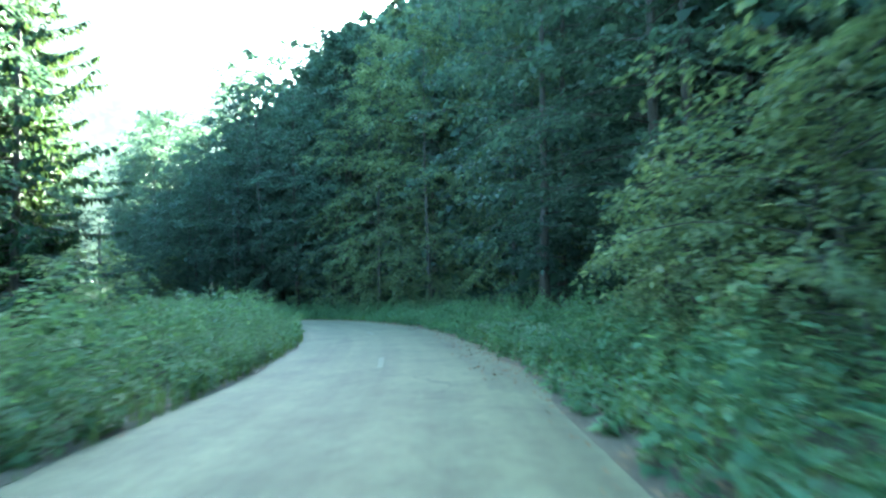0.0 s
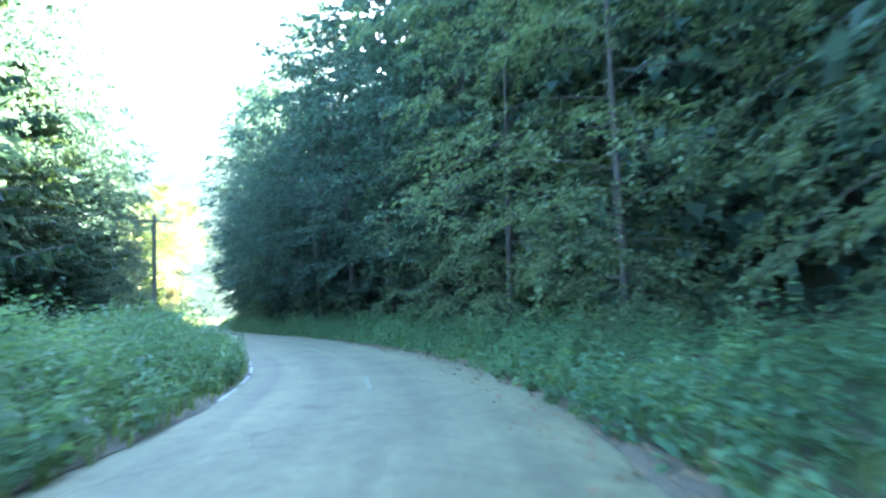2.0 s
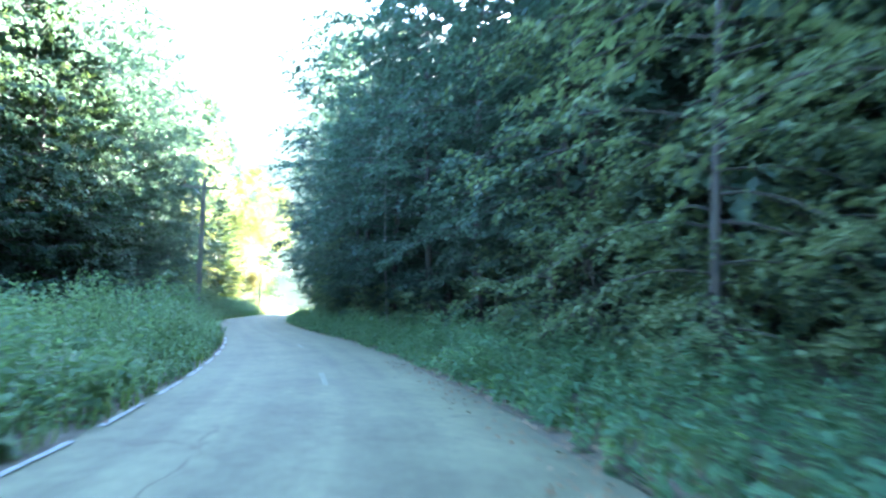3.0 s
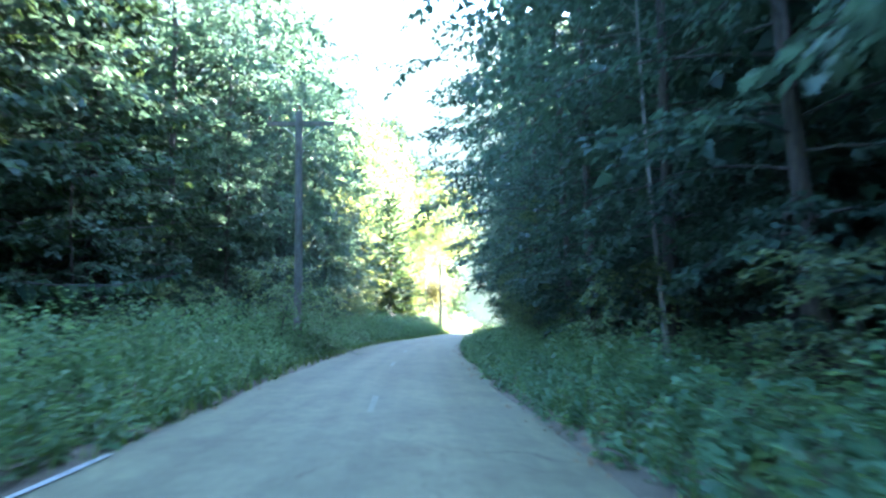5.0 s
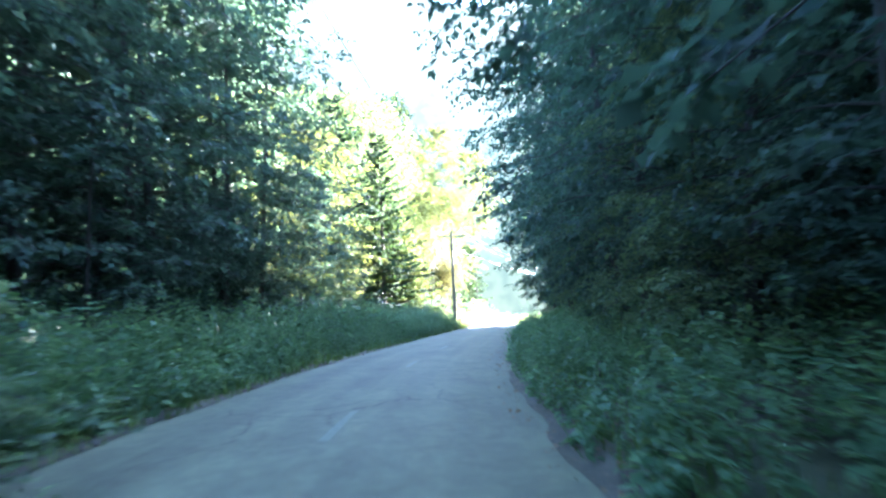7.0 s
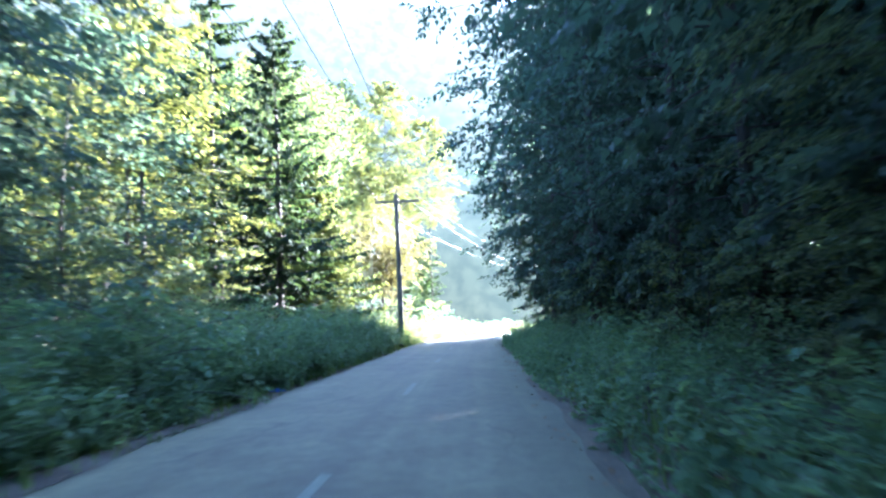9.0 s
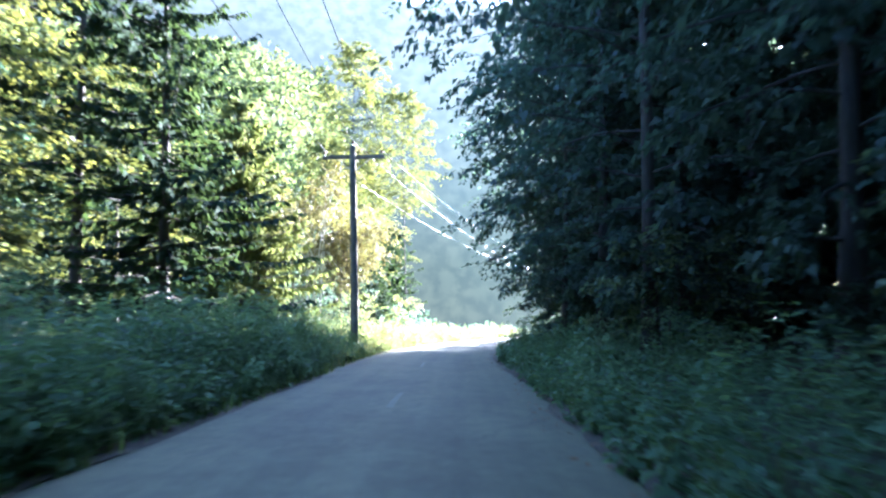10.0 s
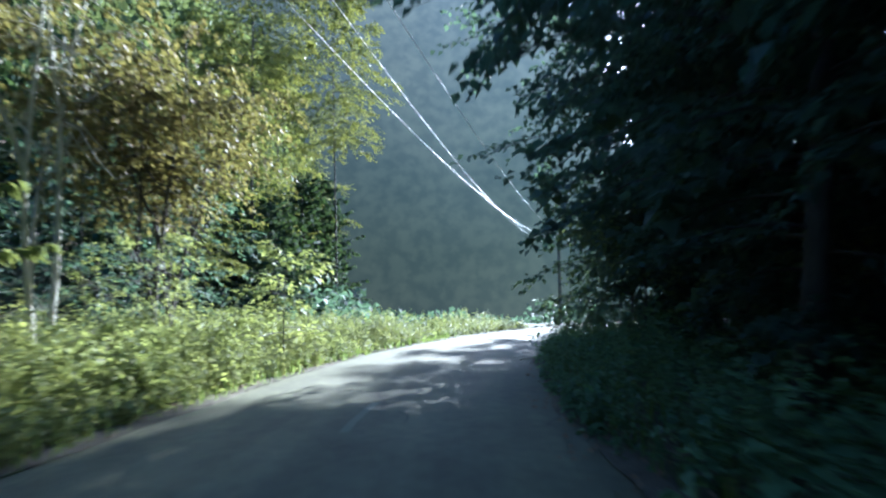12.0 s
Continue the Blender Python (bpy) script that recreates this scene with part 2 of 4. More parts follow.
def beside(s, off):
    """The place s metres along the road and off metres left of its middle."""
    s, off = np.asarray(s, float), np.asarray(off, float)
    x, y = np.interp(s, ARC, LINE[:, 0]), np.interp(s, ARC, LINE[:, 1])
    return x + off * np.interp(s, ARC, LEFT[:, 0]), y + off * np.interp(s, ARC, LEFT[:, 1])


def from_road(x, y):
    """Signed offset from the road's middle (left is positive) and arc length."""
    x, y = np.atleast_1d(np.asarray(x, float)), np.atleast_1d(np.asarray(y, float))
    off, arc = np.empty(x.size), np.empty(x.size)
    lx, ly = LINE[::2, 0], LINE[::2, 1]
    for a in range(0, x.size, 4000):
        dx, dy = x[a:a + 4000, None] - lx, y[a:a + 4000, None] - ly
        i = np.argmin(dx * dx + dy * dy, 1)
        r = np.arange(len(i))
        off[a:a + 4000] = dx[r, i] * LEFT[::2][i, 0] + dy[r, i] * LEFT[::2][i, 1]
        far = np.hypot(dx[r, i], dy[r, i])
        off[a:a + 4000] = np.where(off[a:a + 4000] < 0, -far, far)
        arc[a:a + 4000] = ARC[::2][i]
    return off, arc


HALF = 2.6
HILL_X, HILL_Y = -90.0, 112.0


def slope_way(x, y):
    """How far a place lies beyond the foot of the left hill, and how far left of the valley's line of sight."""
    return (x - HILL_X) * -0.82 + (y - HILL_Y) * 0.57, (x + 86) * -0.743 + (y - 117) * -0.669


def bumps(x, y):
    return 0.10 * np.sin(0.9 * x + 1.3 * y) * np.sin(0.7 * y - 0.4 * x) + 0.05 * np.sin(2.3 * x) * np.sin(1.9 * y + 1.0)


def ground(x, y):
    """Height of the ground: the falling valley floor, the banks and the wooded hill beyond the bend."""
    x, y = np.atleast_1d(np.asarray(x, float)), np.atleast_1d(np.asarray(y, float))
    off, arc = from_road(x, y)
    away = np.clip(np.abs(off) - HALF - 0.5, 0, None)
    z = plane(x, y) + np.where(away > 0, bumps(x, y) * np.clip(away, 0, 1) - 0.02, -0.08)
    z += np.where(off < 0, 0.10, 0.03) * np.clip(away - 1.0, 0, 25)
    # Hidden steep rise added on the right to block sun and sky.
    z += np.where(off < 0, 1.0, 0.0) * np.clip(away - 15, 0, 32)
    beyond, left = slope_way(x, y)
    z += 105 * (1 - np.exp(-np.clip(beyond, 0, 500) / 115)) * np.clip(left / 26, 0, 1) * np.clip((190 - beyond) / 60, 0, 1)
    # Drop shaped to keep the ground beyond the bend out of the camera's view.
    z -= 0.55 * np.clip(np.minimum(-left, off - 7.0), 0, 45) * np.clip((y - 104) / 12, 0, 1)
    return z


# ---- ground ----
def build_ground():
    def axis(lo, hi, step, far):
        mid = np.arange(lo, hi + step, step)
        grow = np.cumsum(step * 1.35 ** np.arange(1, 40))
        grow = grow[grow < far]
        return np.concatenate([lo - grow[::-1], mid, hi + grow])
    gx, gy = axis(-125, 40, 1.5, 2500), axis(-30, 175, 1.5, 2500)
    X, Y = np.meshgrid(gx, gy)
    z = ground(X.ravel(), Y.ravel())
    far = np.maximum(np.abs(X.ravel() + 40) - 200, np.abs(Y.ravel() - 60) - 200)
    z = np.where(far > 0, np.maximum(z, -75.0), z)
    v = np.stack([X.ravel(), Y.ravel(), z], 1)
    n = len(gx)
    i, j = np.meshgrid(np.arange(len(gy) - 1), np.arange(n - 1), indexing="ij")
    f = np.stack([i * n + j, i * n + j + 1, (i + 1) * n + j + 1, (i + 1) * n + j], -1).reshape(-1, 4)
    ob = part("ground", grid_mesh("ground", v, f, floor_mat, True))
    tagged(ob, "brown forest floor with moss and leaf litter", "ground", kind="structure")


def strip(name, s0, s1, offsets, lift, mat, wander=0.0, step=0.5):
    """A ribbon along the road between two arc lengths."""
    s = np.arange(s0, s1 + 0.01, step)
    cols = []
    for n, o in enumerate(offsets):
        w = wander * (np.sin(s * 1.1 + n) + np.sin(s * 2.7 + 2 * n) * 0.6 + np.sin(s * 0.37)) if n in (0, len(offsets) - 1) else 0
        x, y = beside(s, o + w)
        cols.append(np.stack([x, y, plane(x, y) + lift[n]], 1))
    v = np.stack(cols, 1).reshape(-1, 3)
    k = len(offsets)
    uv = np.stack([np.tile(offsets, len(s)), np.repeat(s, k)], 1)
    i, j = np.meshgrid(np.arange(len(s) - 1), np.arange(k - 1), indexing="ij")
    f = np.stack([i * k + j, (i + 1) * k + j, (i + 1) * k + j + 1, i * k + j + 1], -1).reshape(-1, 4)[:, ::-1]
    return grid_mesh(name, v, f, mat, True, uv)


def build_road():
    offs = [-HALF, -2.2, -1.4, -0.5, 0.5, 1.4, 2.2, HALF]
    lift = [-0.05, 0.0, 0.02, 0.035, 0.035, 0.02, 0.0, -0.05]
    tagged(part("road", strip("road", -38, 185, offs, lift, asphalt, 0.05)), "pale worn grey asphalt of a narrow country road", "road", kind="structure")
    tagged(part("verge_right", strip("verge_right", -38, 185, [-2.95, -2.7, -2.4], [-0.03, 0.0, -0.014], dirt, 0.10)), "brown dirt shoulder with fallen leaves", "verge", kind="structure")
    tagged(part("verge_left", strip("verge_left", -38, 185, [2.4, 2.7, 3.0], [-0.014, 0.0, -0.03], dirt, 0.07)), "brown dirt edge of the road", "verge", kind="structure")
    for s in (-8, 1.2, 9.9, 19.2, 28.1, 37.6, 46.0, 53.8, 61.8, 69.0, 76.6, 83.2, 89.8, 97.0, 104.4, 111.5, 119.0):
        ob = part("centre_dash", strip("centre_dash", s, s + 1.75, [-0.05, 0.05], [0.040, 0.040], paint, 0.006, 0.25))
        tagged(ob, "worn white dash of the centre line", "road marking", "centre line dashes", "structure")
    for s in np.arange(28, 52, 2.2):
        ob = part("edge_line", strip("edge_line", s, s + 1.5, [2.27, 2.36], [0.006, -0.008], edge_paint, 0.01, 0.25))
        tagged(ob, "thin worn white line at the road's edge", "road marking", "edge line pieces", "structure")


build_ground()
build_road()


# ---- trees ----
def crown_profile(kind, u):
    """How wide the crown is at u, from its foot (0) to its top (1)."""
    if kind == "cone":
        return (1 - u) ** 0.85 * (0.35 + 0.65 * min(1, u * 8))
    if kind == "egg":
        return math.sin(math.pi * min(1, 0.12 + 0.88 * u) ** 0.85) ** 0.65
    return math.sin(math.pi * (0.18 + 0.8 * u)) ** 0.5


def leafy_tree(name, seed, height, reach, foot, leaf_mat, bark_mat, limbs=56, twigs=15, per=15, leaf=0.19, girth=0.16, kind="egg", droop=0.35, lean=0.3, low=2.4, broad=0.6, tag=""):
    """A broadleaf tree: trunk with limbs, and a crown of leaves set along drooping flat sprays."""
    rng = np.random.default_rng(seed)
    top = np.array([rng.normal(0, lean), rng.normal(0, lean), height])
    mid = np.array([rng.normal(0, lean), rng.normal(0, lean), 0])
    ts = np.linspace(0, 1, 12)
    trunk_line = np.stack([mid[0] * np.sin(ts * 3) + top[0] * ts, mid[1] * np.sin(ts * 2.5) + top[1] * ts, height * 0.97 * ts], 1)
    wood = [tube(trunk_line, girth * (1 - 0.93 * ts) * (1 + 0.5 * np.exp(-ts * 25)), 8)]
    bases, ways, ups, sizes = [], [], [], []
    for n in range(limbs):
        u = (n + rng.random()) / limbs
        h = foot + (height - foot) * (0.02 + 0.95 * u)
        a = n * 2.39996 + rng.normal(0, 0.35)
        long = reach * crown_profile(kind, u) * rng.uniform(0.72, 1.12) + 0.3
        long = min(long, low + 0.95 * max(0.0, h - 2.2)) if height > 6 else long
        start = np.array([np.interp(h - 0.25 * long * (1 - u), trunk_line[:, 2], trunk_line[:, c]) for c in range(3)])
        rise = (0.15 + 0.75 * u ** 2) + rng.normal(0, 0.1)
        d = np.array([math.cos(a), math.sin(a), 0.0])
        q = np.linspace(0, 1, 6)[:, None]
        limb = start + d * long * q + np.array([0, 0, 1.0]) * long * (rise * q - droop * (1 - 0.6 * u) * q ** 2.2)
        limb[:, :2] += rng.normal(0, 0.06, (6, 2)) * long * 0.3 * q
        wood.append(tube(limb, girth * 0.14 * (1 - 0.6 * u) * (1 - 0.9 * q[:, 0]) + 0.006, 4))
        side = np.cross(d, [0, 0, 1.0])
        count, blade = max(4, round(per * (1.3 - 0.6 * u))), leaf * (0.76 + 0.42 * u)
        for m in range(twigs):
            w = rng.uniform(0.1, 1.0) ** 0.8
            p = np.array([np.interp(w, q[:, 0], limb[:, c]) for c in range(3)])
            sgn = 1 if m % 2 else -1
            out = d * rng.uniform(0.35, 0.9) + side * sgn * rng.uniform(0.3, 1.0) + np.array([0, 0, rng.normal(-0.12, 0.22)])
            out /= np.linalg.norm(out)
            reachy = long * 0.36 * (1.15 - 0.75 * w) * rng.uniform(0.6, 1.25) + 0.25
            g = (np.arange(count) + rng.random(count)) / count
            pts = p + out * reachy * g[:, None] + np.array([0, 0, -1.0]) * (droop * 0.55 * reachy * g ** 2)[:, None]
            cross = np.cross(out, [0, 0, 1.0])
            alt = np.where(np.arange(count) % 2, 1.0, -1.0)[:, None]
            way = out * rng.uniform(0.2, 0.9, (count, 1)) + cross * alt * rng.uniform(0.4, 1.0, (count, 1)) + np.array([0, 0, -0.25]) + rng.normal(0, 0.25, (count, 3))
            bases.append(pts + rng.normal(0, 0.04, (count, 3)))
            ways.append(way)
            ups.append(np.array([0, 0, 1.0]) + rng.normal(0, 0.35, (count, 3)))
            sizes.append(blade * rng.uniform(0.6, 1.25, count))
    size = np.concatenate(sizes)
    v, f = leaves(np.concatenate(bases), np.concatenate(ways), np.concatenate(ups), size, size * broad, rng)
    root = new(name)
    wv, wf = merge(wood)
    if limbs < 15:
        wv, wf = wood[0]
        for limb in wood[1:]:
            part("branch", grid_mesh("branch", *limb, bark_mat, True), root)
    part("trunk", grid_mesh("trunk", wv, wf, bark_mat, True), root)
    part("crown", grid_mesh("crown", v, f, leaf_mat), root)
    return tagged(root, tag, "tree")


def spruce_tree(name, seed, height, reach, foot, leaf_mat, rows=30, per_row=7, tufts=34, fine=0.26, tag=""):
    """A spruce: straight trunk, whorls of drooping boughs with hanging needle tufts."""
    rng = np.random.default_rng(seed)
    ts = np.linspace(0, 1, 8)
    wood = [tube(np.stack([0.1 * np.sin(ts * 3), 0.1 * np.cos(ts * 2) - 0.1, height * ts], 1), 0.2 * (1 - 0.95 * ts), 8)]
    bases, ways, ups, sizes = [], [], [], []
    for r in range(rows):
        u = (r + 0.5) / rows
        for k in range(per_row):
            h = foot + (height - foot) * min(0.985, max(0.0, u + rng.normal(0, 0.022)))
            a = 2 * math.pi * (k + rng.random() * 0.8) / per_row + r * 1.1
            long = reach * (1 - u) ** 0.68 * rng.uniform(0.4, 1.2) * (1 + 0.18 * math.sin(3 * a + 9 * u)) + 0.2
            d = np.array([math.cos(a), math.sin(a), 0.0])
            q = np.linspace(0, 1, 5)[:, None]
            fall = -0.30 * (1 - u) + 0.25 * u + rng.normal(0, 0.12)
            bough = np.array([0, 0, h]) + d * long * q + np.array([0, 0, 1.0]) * long * (fall * q + 0.16 * q ** 3)
            wood.append(tube(bough, 0.035 * (1 - u) * (1 - 0.85 * q[:, 0]) + 0.006, 4))
            n = max(8, int(tufts * (0.35 + 0.65 * long / reach)))
            w = rng.uniform(0.15, 1.0, n)
            p = np.stack([np.interp(w, q[:, 0], bough[:, c]) for c in range(3)], 1)
            side = np.cross(d, [0, 0, 1.0])
            sg = np.where(np.arange(n) % 2, 1.0, -1.0)[:, None]
            bases.append(p)
            ways.append(d * rng.uniform(0.3, 1.0, (n, 1)) + side * sg * rng.uniform(0.3, 1.1, (n, 1)) + np.array([0, 0, -0.45]) + rng.normal(0, 0.22, (n, 3)))
            ups.append(np.array([0, 0, 1.0]) + rng.normal(0, 0.4, (n, 3)))
            sizes.append((0.2 + 1.5 * fine * long / reach * (1.1 - w)) * rng.uniform(0.7, 1.25, n))
    size = np.concatenate(sizes)
    v, f = leaves(np.concatenate(bases), np.concatenate(ways), np.concatenate(ups), size, 0.1 * fine + 0.03 + size * fine, rng, 0.5)
    root = new(name)
    wv, wf = merge(wood)
    part("trunk", grid_mesh("trunk", wv, wf, bark, True), root)
    part("crown", grid_mesh("crown", v, f, leaf_mat), root)
    return tagged(root, tag, "tree")


def birch_tree(name, seed, height, leafy_from, limbs, bark_mat, tag):
    """A birch clump: crooked white stems that fork, bare dead twigs low down, a loose browning crown."""
    rng = np.random.default_rng(seed)
    wood, bases, ways, ups, sizes = [], [], [], [], []
    lines = []
    for k in range(4):
        a = k * 1.7 + rng.random()
        foot = np.array([math.cos(a), math.sin(a), 0]) * rng.uniform(0.15, 0.6)
        q = np.linspace(0, 1, 12)
        h = height * rng.uniform(0.75, 1.0)
        wob = np.stack([np.sin(q * 7 + k) * 0.16, np.cos(q * 6 + 2 * k) * 0.16, 0 * q], 1)
        line = foot + wob + np.stack([math.cos(a) * 1.5 * q ** 1.3, math.sin(a) * 1.5 * q ** 1.3, h * q], 1)
        lines.append((line, 0.075 * rng.uniform(0.7, 1.0)))
        s = rng.integers(4, 6)
        turn = a + rng.choice([-1.2, 1.2])
        p = np.linspace(0, 1, 8)
        fork = line[s] + np.stack([math.cos(turn) * 1.7 * p + 0.1 * np.sin(p * 9), math.sin(turn) * 1.7 * p, (h * 0.5) * p], 1)
        lines.append((fork, 0.04))
    for line, r in lines:
        q = np.linspace(0, 1, len(line))
        wood.append(tube(line, r * (1 - 0.85 * q) + 0.006, 7))
        for n in range(9):
            w = rng.uniform(0.06, 0.5)
            p = np.array([np.interp(w, q, line[:, c]) for c in range(3)])
            a = rng.uniform(0, 2 * math.pi)
            g = np.linspace(0, 1, 5)
            far = rng.uniform(0.5, 1.5)
            dead = p + np.stack([math.cos(a) * far * g, math.sin(a) * far * g, far * (rng.uniform(-0.5, 0.5) * g + 0.25 * np.sin(g * 5 + n))], 1)
            wood.append(tube(dead, 0.016 * (1 - 0.8 * g) + 0.004, 4))
        for n in range(limbs):
            w = rng.uniform(leafy_from, 1.0)
            p = np.array([np.interp(w, q, line[:, c]) for c in range(3)])
            a = n * 2.39996 + rng.normal(0, 0.3)
            far = rng.uniform(0.9, 2.4) * (1.2 - 0.6 * w)
            d = np.array([math.cos(a), math.sin(a), 0.0])
            g = np.linspace(0, 1, 5)[:, None]
            limb = p + d * far * g + np.array([0, 0, 1.0]) * far * (0.55 * g - 0.75 * g ** 2.2)
            wood.append(tube(limb, 0.014 * (1 - 0.8 * g[:, 0]) + 0.003, 4))
            side = np.cross(d, [0, 0, 1.0])
            for m in range(8):
                e = rng.uniform(0.25, 1.0)
                o = np.array([np.interp(e, g[:, 0], limb[:, c]) for c in range(3)])
                out = d * rng.uniform(0.2, 0.8) + side * rng.uniform(-1, 1) + np.array([0, 0, rng.normal(-0.25, 0.3)])
                t = rng.random(9)[:, None]
                bases.append(o + out * 0.75 * t + np.array([0, 0, -0.3]) * t ** 2)
                ways.append(out * 0.5 + rng.normal(0, 0.5, (9, 3)) + np.array([0, 0, -0.3]))
                ups.append(np.array([0, 0, 1.0]) + rng.normal(0, 0.5, (9, 3)))
                sizes.append(0.135 * rng.uniform(0.6, 1.25, 9))
    size = np.concatenate(sizes)
    v, f = leaves(np.concatenate(bases), np.concatenate(ways), np.concatenate(ups), size, size * 0.68, rng)
    root = new(name)
    part("trunk", grid_mesh("trunk", *merge(wood), bark_mat, True), root)
    part("crown", grid_mesh("crown", v, f, rusty_leaf), root)
    return tagged(root, tag, "tree")


def stand(ob, x, y, turn=0.0, size=1.0, tall=None, sink=0.05):
    z = float(ground(x, y)[0])
    ob.matrix_basis = pose(x, y, z - sink, 0, 0, turn) @ Matrix.Diagonal((size, size, tall or size, 1))
    return ob


class Kind:
    """A kind of tree or shrub, built once; every further one is a copy that shares its meshes."""

    def __init__(self, first):
        self.first, self.used = first, False

    def at(self, x, y, turn, size=1.0, tall=None, label="", group=""):
        ob = self.first
        if self.used:
            ob = copy_thing(self.first, Matrix())
        self.used = True
        stand(ob, x, y, turn, size, tall)
        return tagged(ob, label, group=group)

    def by(self, s, off, turn, size=1.0, tall=None, label="", group=""):
        x, y = (float(v) for v in beside(s, off))
        return self.at(x, y, turn, size, tall, label, group)


beech = [Kind(leafy_tree("beech_tree", 11 + k, 20.0 + k, 5.6, 0.9, beech_leaf, bark, limbs=82, twigs=12, per=13, leaf=0.235, girth=0.17, low=1.3, broad=0.7, tag="tall dark green beech tree with drooping layered boughs")) for k in range(3)]
hornbeam = [Kind(leafy_tree("hornbeam_tree", 31 + k, 13.5, 4.4, 0.3, hornbeam_leaf, bark, limbs=76, twigs=15, per=23, leaf=0.122, girth=0.09, droop=0.5, tag="light green hornbeam tree with low hanging boughs")) for k in range(2)]
deep = [Kind(leafy_tree("forest_tree", 51 + k, 21.0, 5.0, 0.4, beech_leaf, bark, limbs=40, twigs=7, per=9, leaf=0.52, broad=0.75, girth=0.17, tag="tall dark broadleaf tree deep in the wood")) for k in range(2)]
yellow = [Kind(leafy_tree("ash_tree", 71 + k, 16.0, 4.6, 3.6, yellow_leaf, bark, limbs=62, twigs=13, per=14, leaf=0.205, girth=0.14, droop=0.3, tag="sunlit yellow-green broadleaf tree")) for k in range(2)]
high_ash = Kind(leafy_tree("tall_ash_tree", 75, 24.0, 4.4, 13.0, yellow_leaf, bark, limbs=96, twigs=13, per=14, leaf=0.22, girth=0.11, droop=0.35, low=4.0, tag="tall sunlit tree with a high pale crown"))
slender = Kind(leafy_tree("young_ash_tree", 78, 17.0, 3.2, 8.0, beech_leaf, grey_bark, limbs=30, twigs=9, per=9, leaf=0.24, girth=0.06, droop=0.3, lean=0.5, tag="slender tree with a bare grey trunk among dark trees"))
rusty = Kind(birch_tree("birch_tree", 81, 10.5, 0.62, 12, pale_bark, "clump of bare white birch stems with dead twigs"))
browning = Kind(birch_tree("browning_birch_tree", 84, 9.5, 0.47, 26, bark, "birch with a loose crown of browning yellow-green leaves"))
spruce = [Kind(spruce_tree("spruce_tree", 91, 16.0, 4.6, 0.8, needle, 32, 8, 66, tag="tall dark green spruce with drooping boughs"))]
ragged = Kind(spruce_tree("old_spruce_tree", 97, 17.0, 4.6, 5.0, needle, 19, 6, 95, tag="tall ragged dark spruce with a bare lower trunk"))
bright_spruce = Kind(spruce_tree("young_spruce_tree", 95, 9.0, 3.0, 0.3, needle_sunlit, 34, 11, 120, 0.15, tag="young spruce with sunlight painted yellow-green into its needles"))
young_beech = Kind(leafy_tree("young_beech_tree", 17, 8.0, 2.7, 0.3, beech_leaf, bark, limbs=46, twigs=10, per=10, leaf=0.17, girth=0.06, broad=0.7, tag="low dark green beech at the foot of taller trees"))
shade_spruce = Kind(spruce_tree("small_spruce_tree", 93, 8.0, 2.7, 0.2, needle, 20, 7, 44, tag="young spruce whose dark needles stand in for shaded leaves"))
shrub = [Kind(tagged(leafy_tree("hazel_shrub", 101 + k, 3.4, 2.1, 0.1, hornbeam_leaf, bark, limbs=30, twigs=10, per=11, leaf=0.15, girth=0.035, kind="dome", droop=0.55, lean=0.3, tag="dense green hazel shrub at the roadside"), category="shrub")) for k in range(2)]
dogwood = Kind(tagged(leafy_tree("dogwood_shrub", 105, 3.5, 2.2, 0.1, hornbeam_leaf, bark, limbs=40, twigs=13, per=13, leaf=0.12, girth=0.035, kind="dome", droop=0.55, lean=0.3, broad=0.55, tag="tall green dogwood shrub leaning over the roadside"), category="shrub"))
high = [Kind(leafy_tree("tall_forest_tree", 57 + k, 36.0, 6.4, 21.0, beech_leaf, bark, limbs=80, twigs=10, per=9, leaf=0.5, broad=0.75, girth=0.3, tag="unseen high-crowned tree added to shade the road before the bend")) for k in range(2)]
sapling = Kind(tagged(leafy_tree("maple_sapling", 113, 2.3, 1.3, 0.75, sunlit_leaf, bark, limbs=13, twigs=9, per=9, leaf=0.12, girth=0.02, kind="cone", droop=0.1, lean=0.08, tag="small sunlit sapling with flat layered yellow-green twigs"), category="sapling"))
willow = Kind(tagged(leafy_tree("willow_shrub", 115, 2.3, 0.95, 0.2, sunlit_leaf, bark, limbs=26, twigs=8, per=9, leaf=0.11, girth=0.02, kind="dome", droop=-0.7, lean=0.2, broad=0.4, tag="pale green upright willow shrub in the roadside weeds"), category="shrub"))
bush = Kind(tagged(leafy_tree("elder_bush", 121, 1.45, 1.15, 0.05, weed_leaf, bark, limbs=20, twigs=8, per=10, leaf=0.13, girth=0.02, kind="dome", droop=0.3, lean=0.2, broad=0.55, tag="low leafy green bush in the roadside weeds"), category="shrub"))
bramble = Kind(tagged(leafy_tree("bramble_bush", 125, 1.25, 1.2, 0.05, sunlit_leaf, bark, limbs=18, twigs=7, per=9, leaf=0.15, girth=0.015, kind="dome", droop=0.5, lean=0.2, broad=0.55, tag="low bush beside the road, sunlight painted yellow-green into its leaves"), category="shrub"))

rng = np.random.default_rng(5)

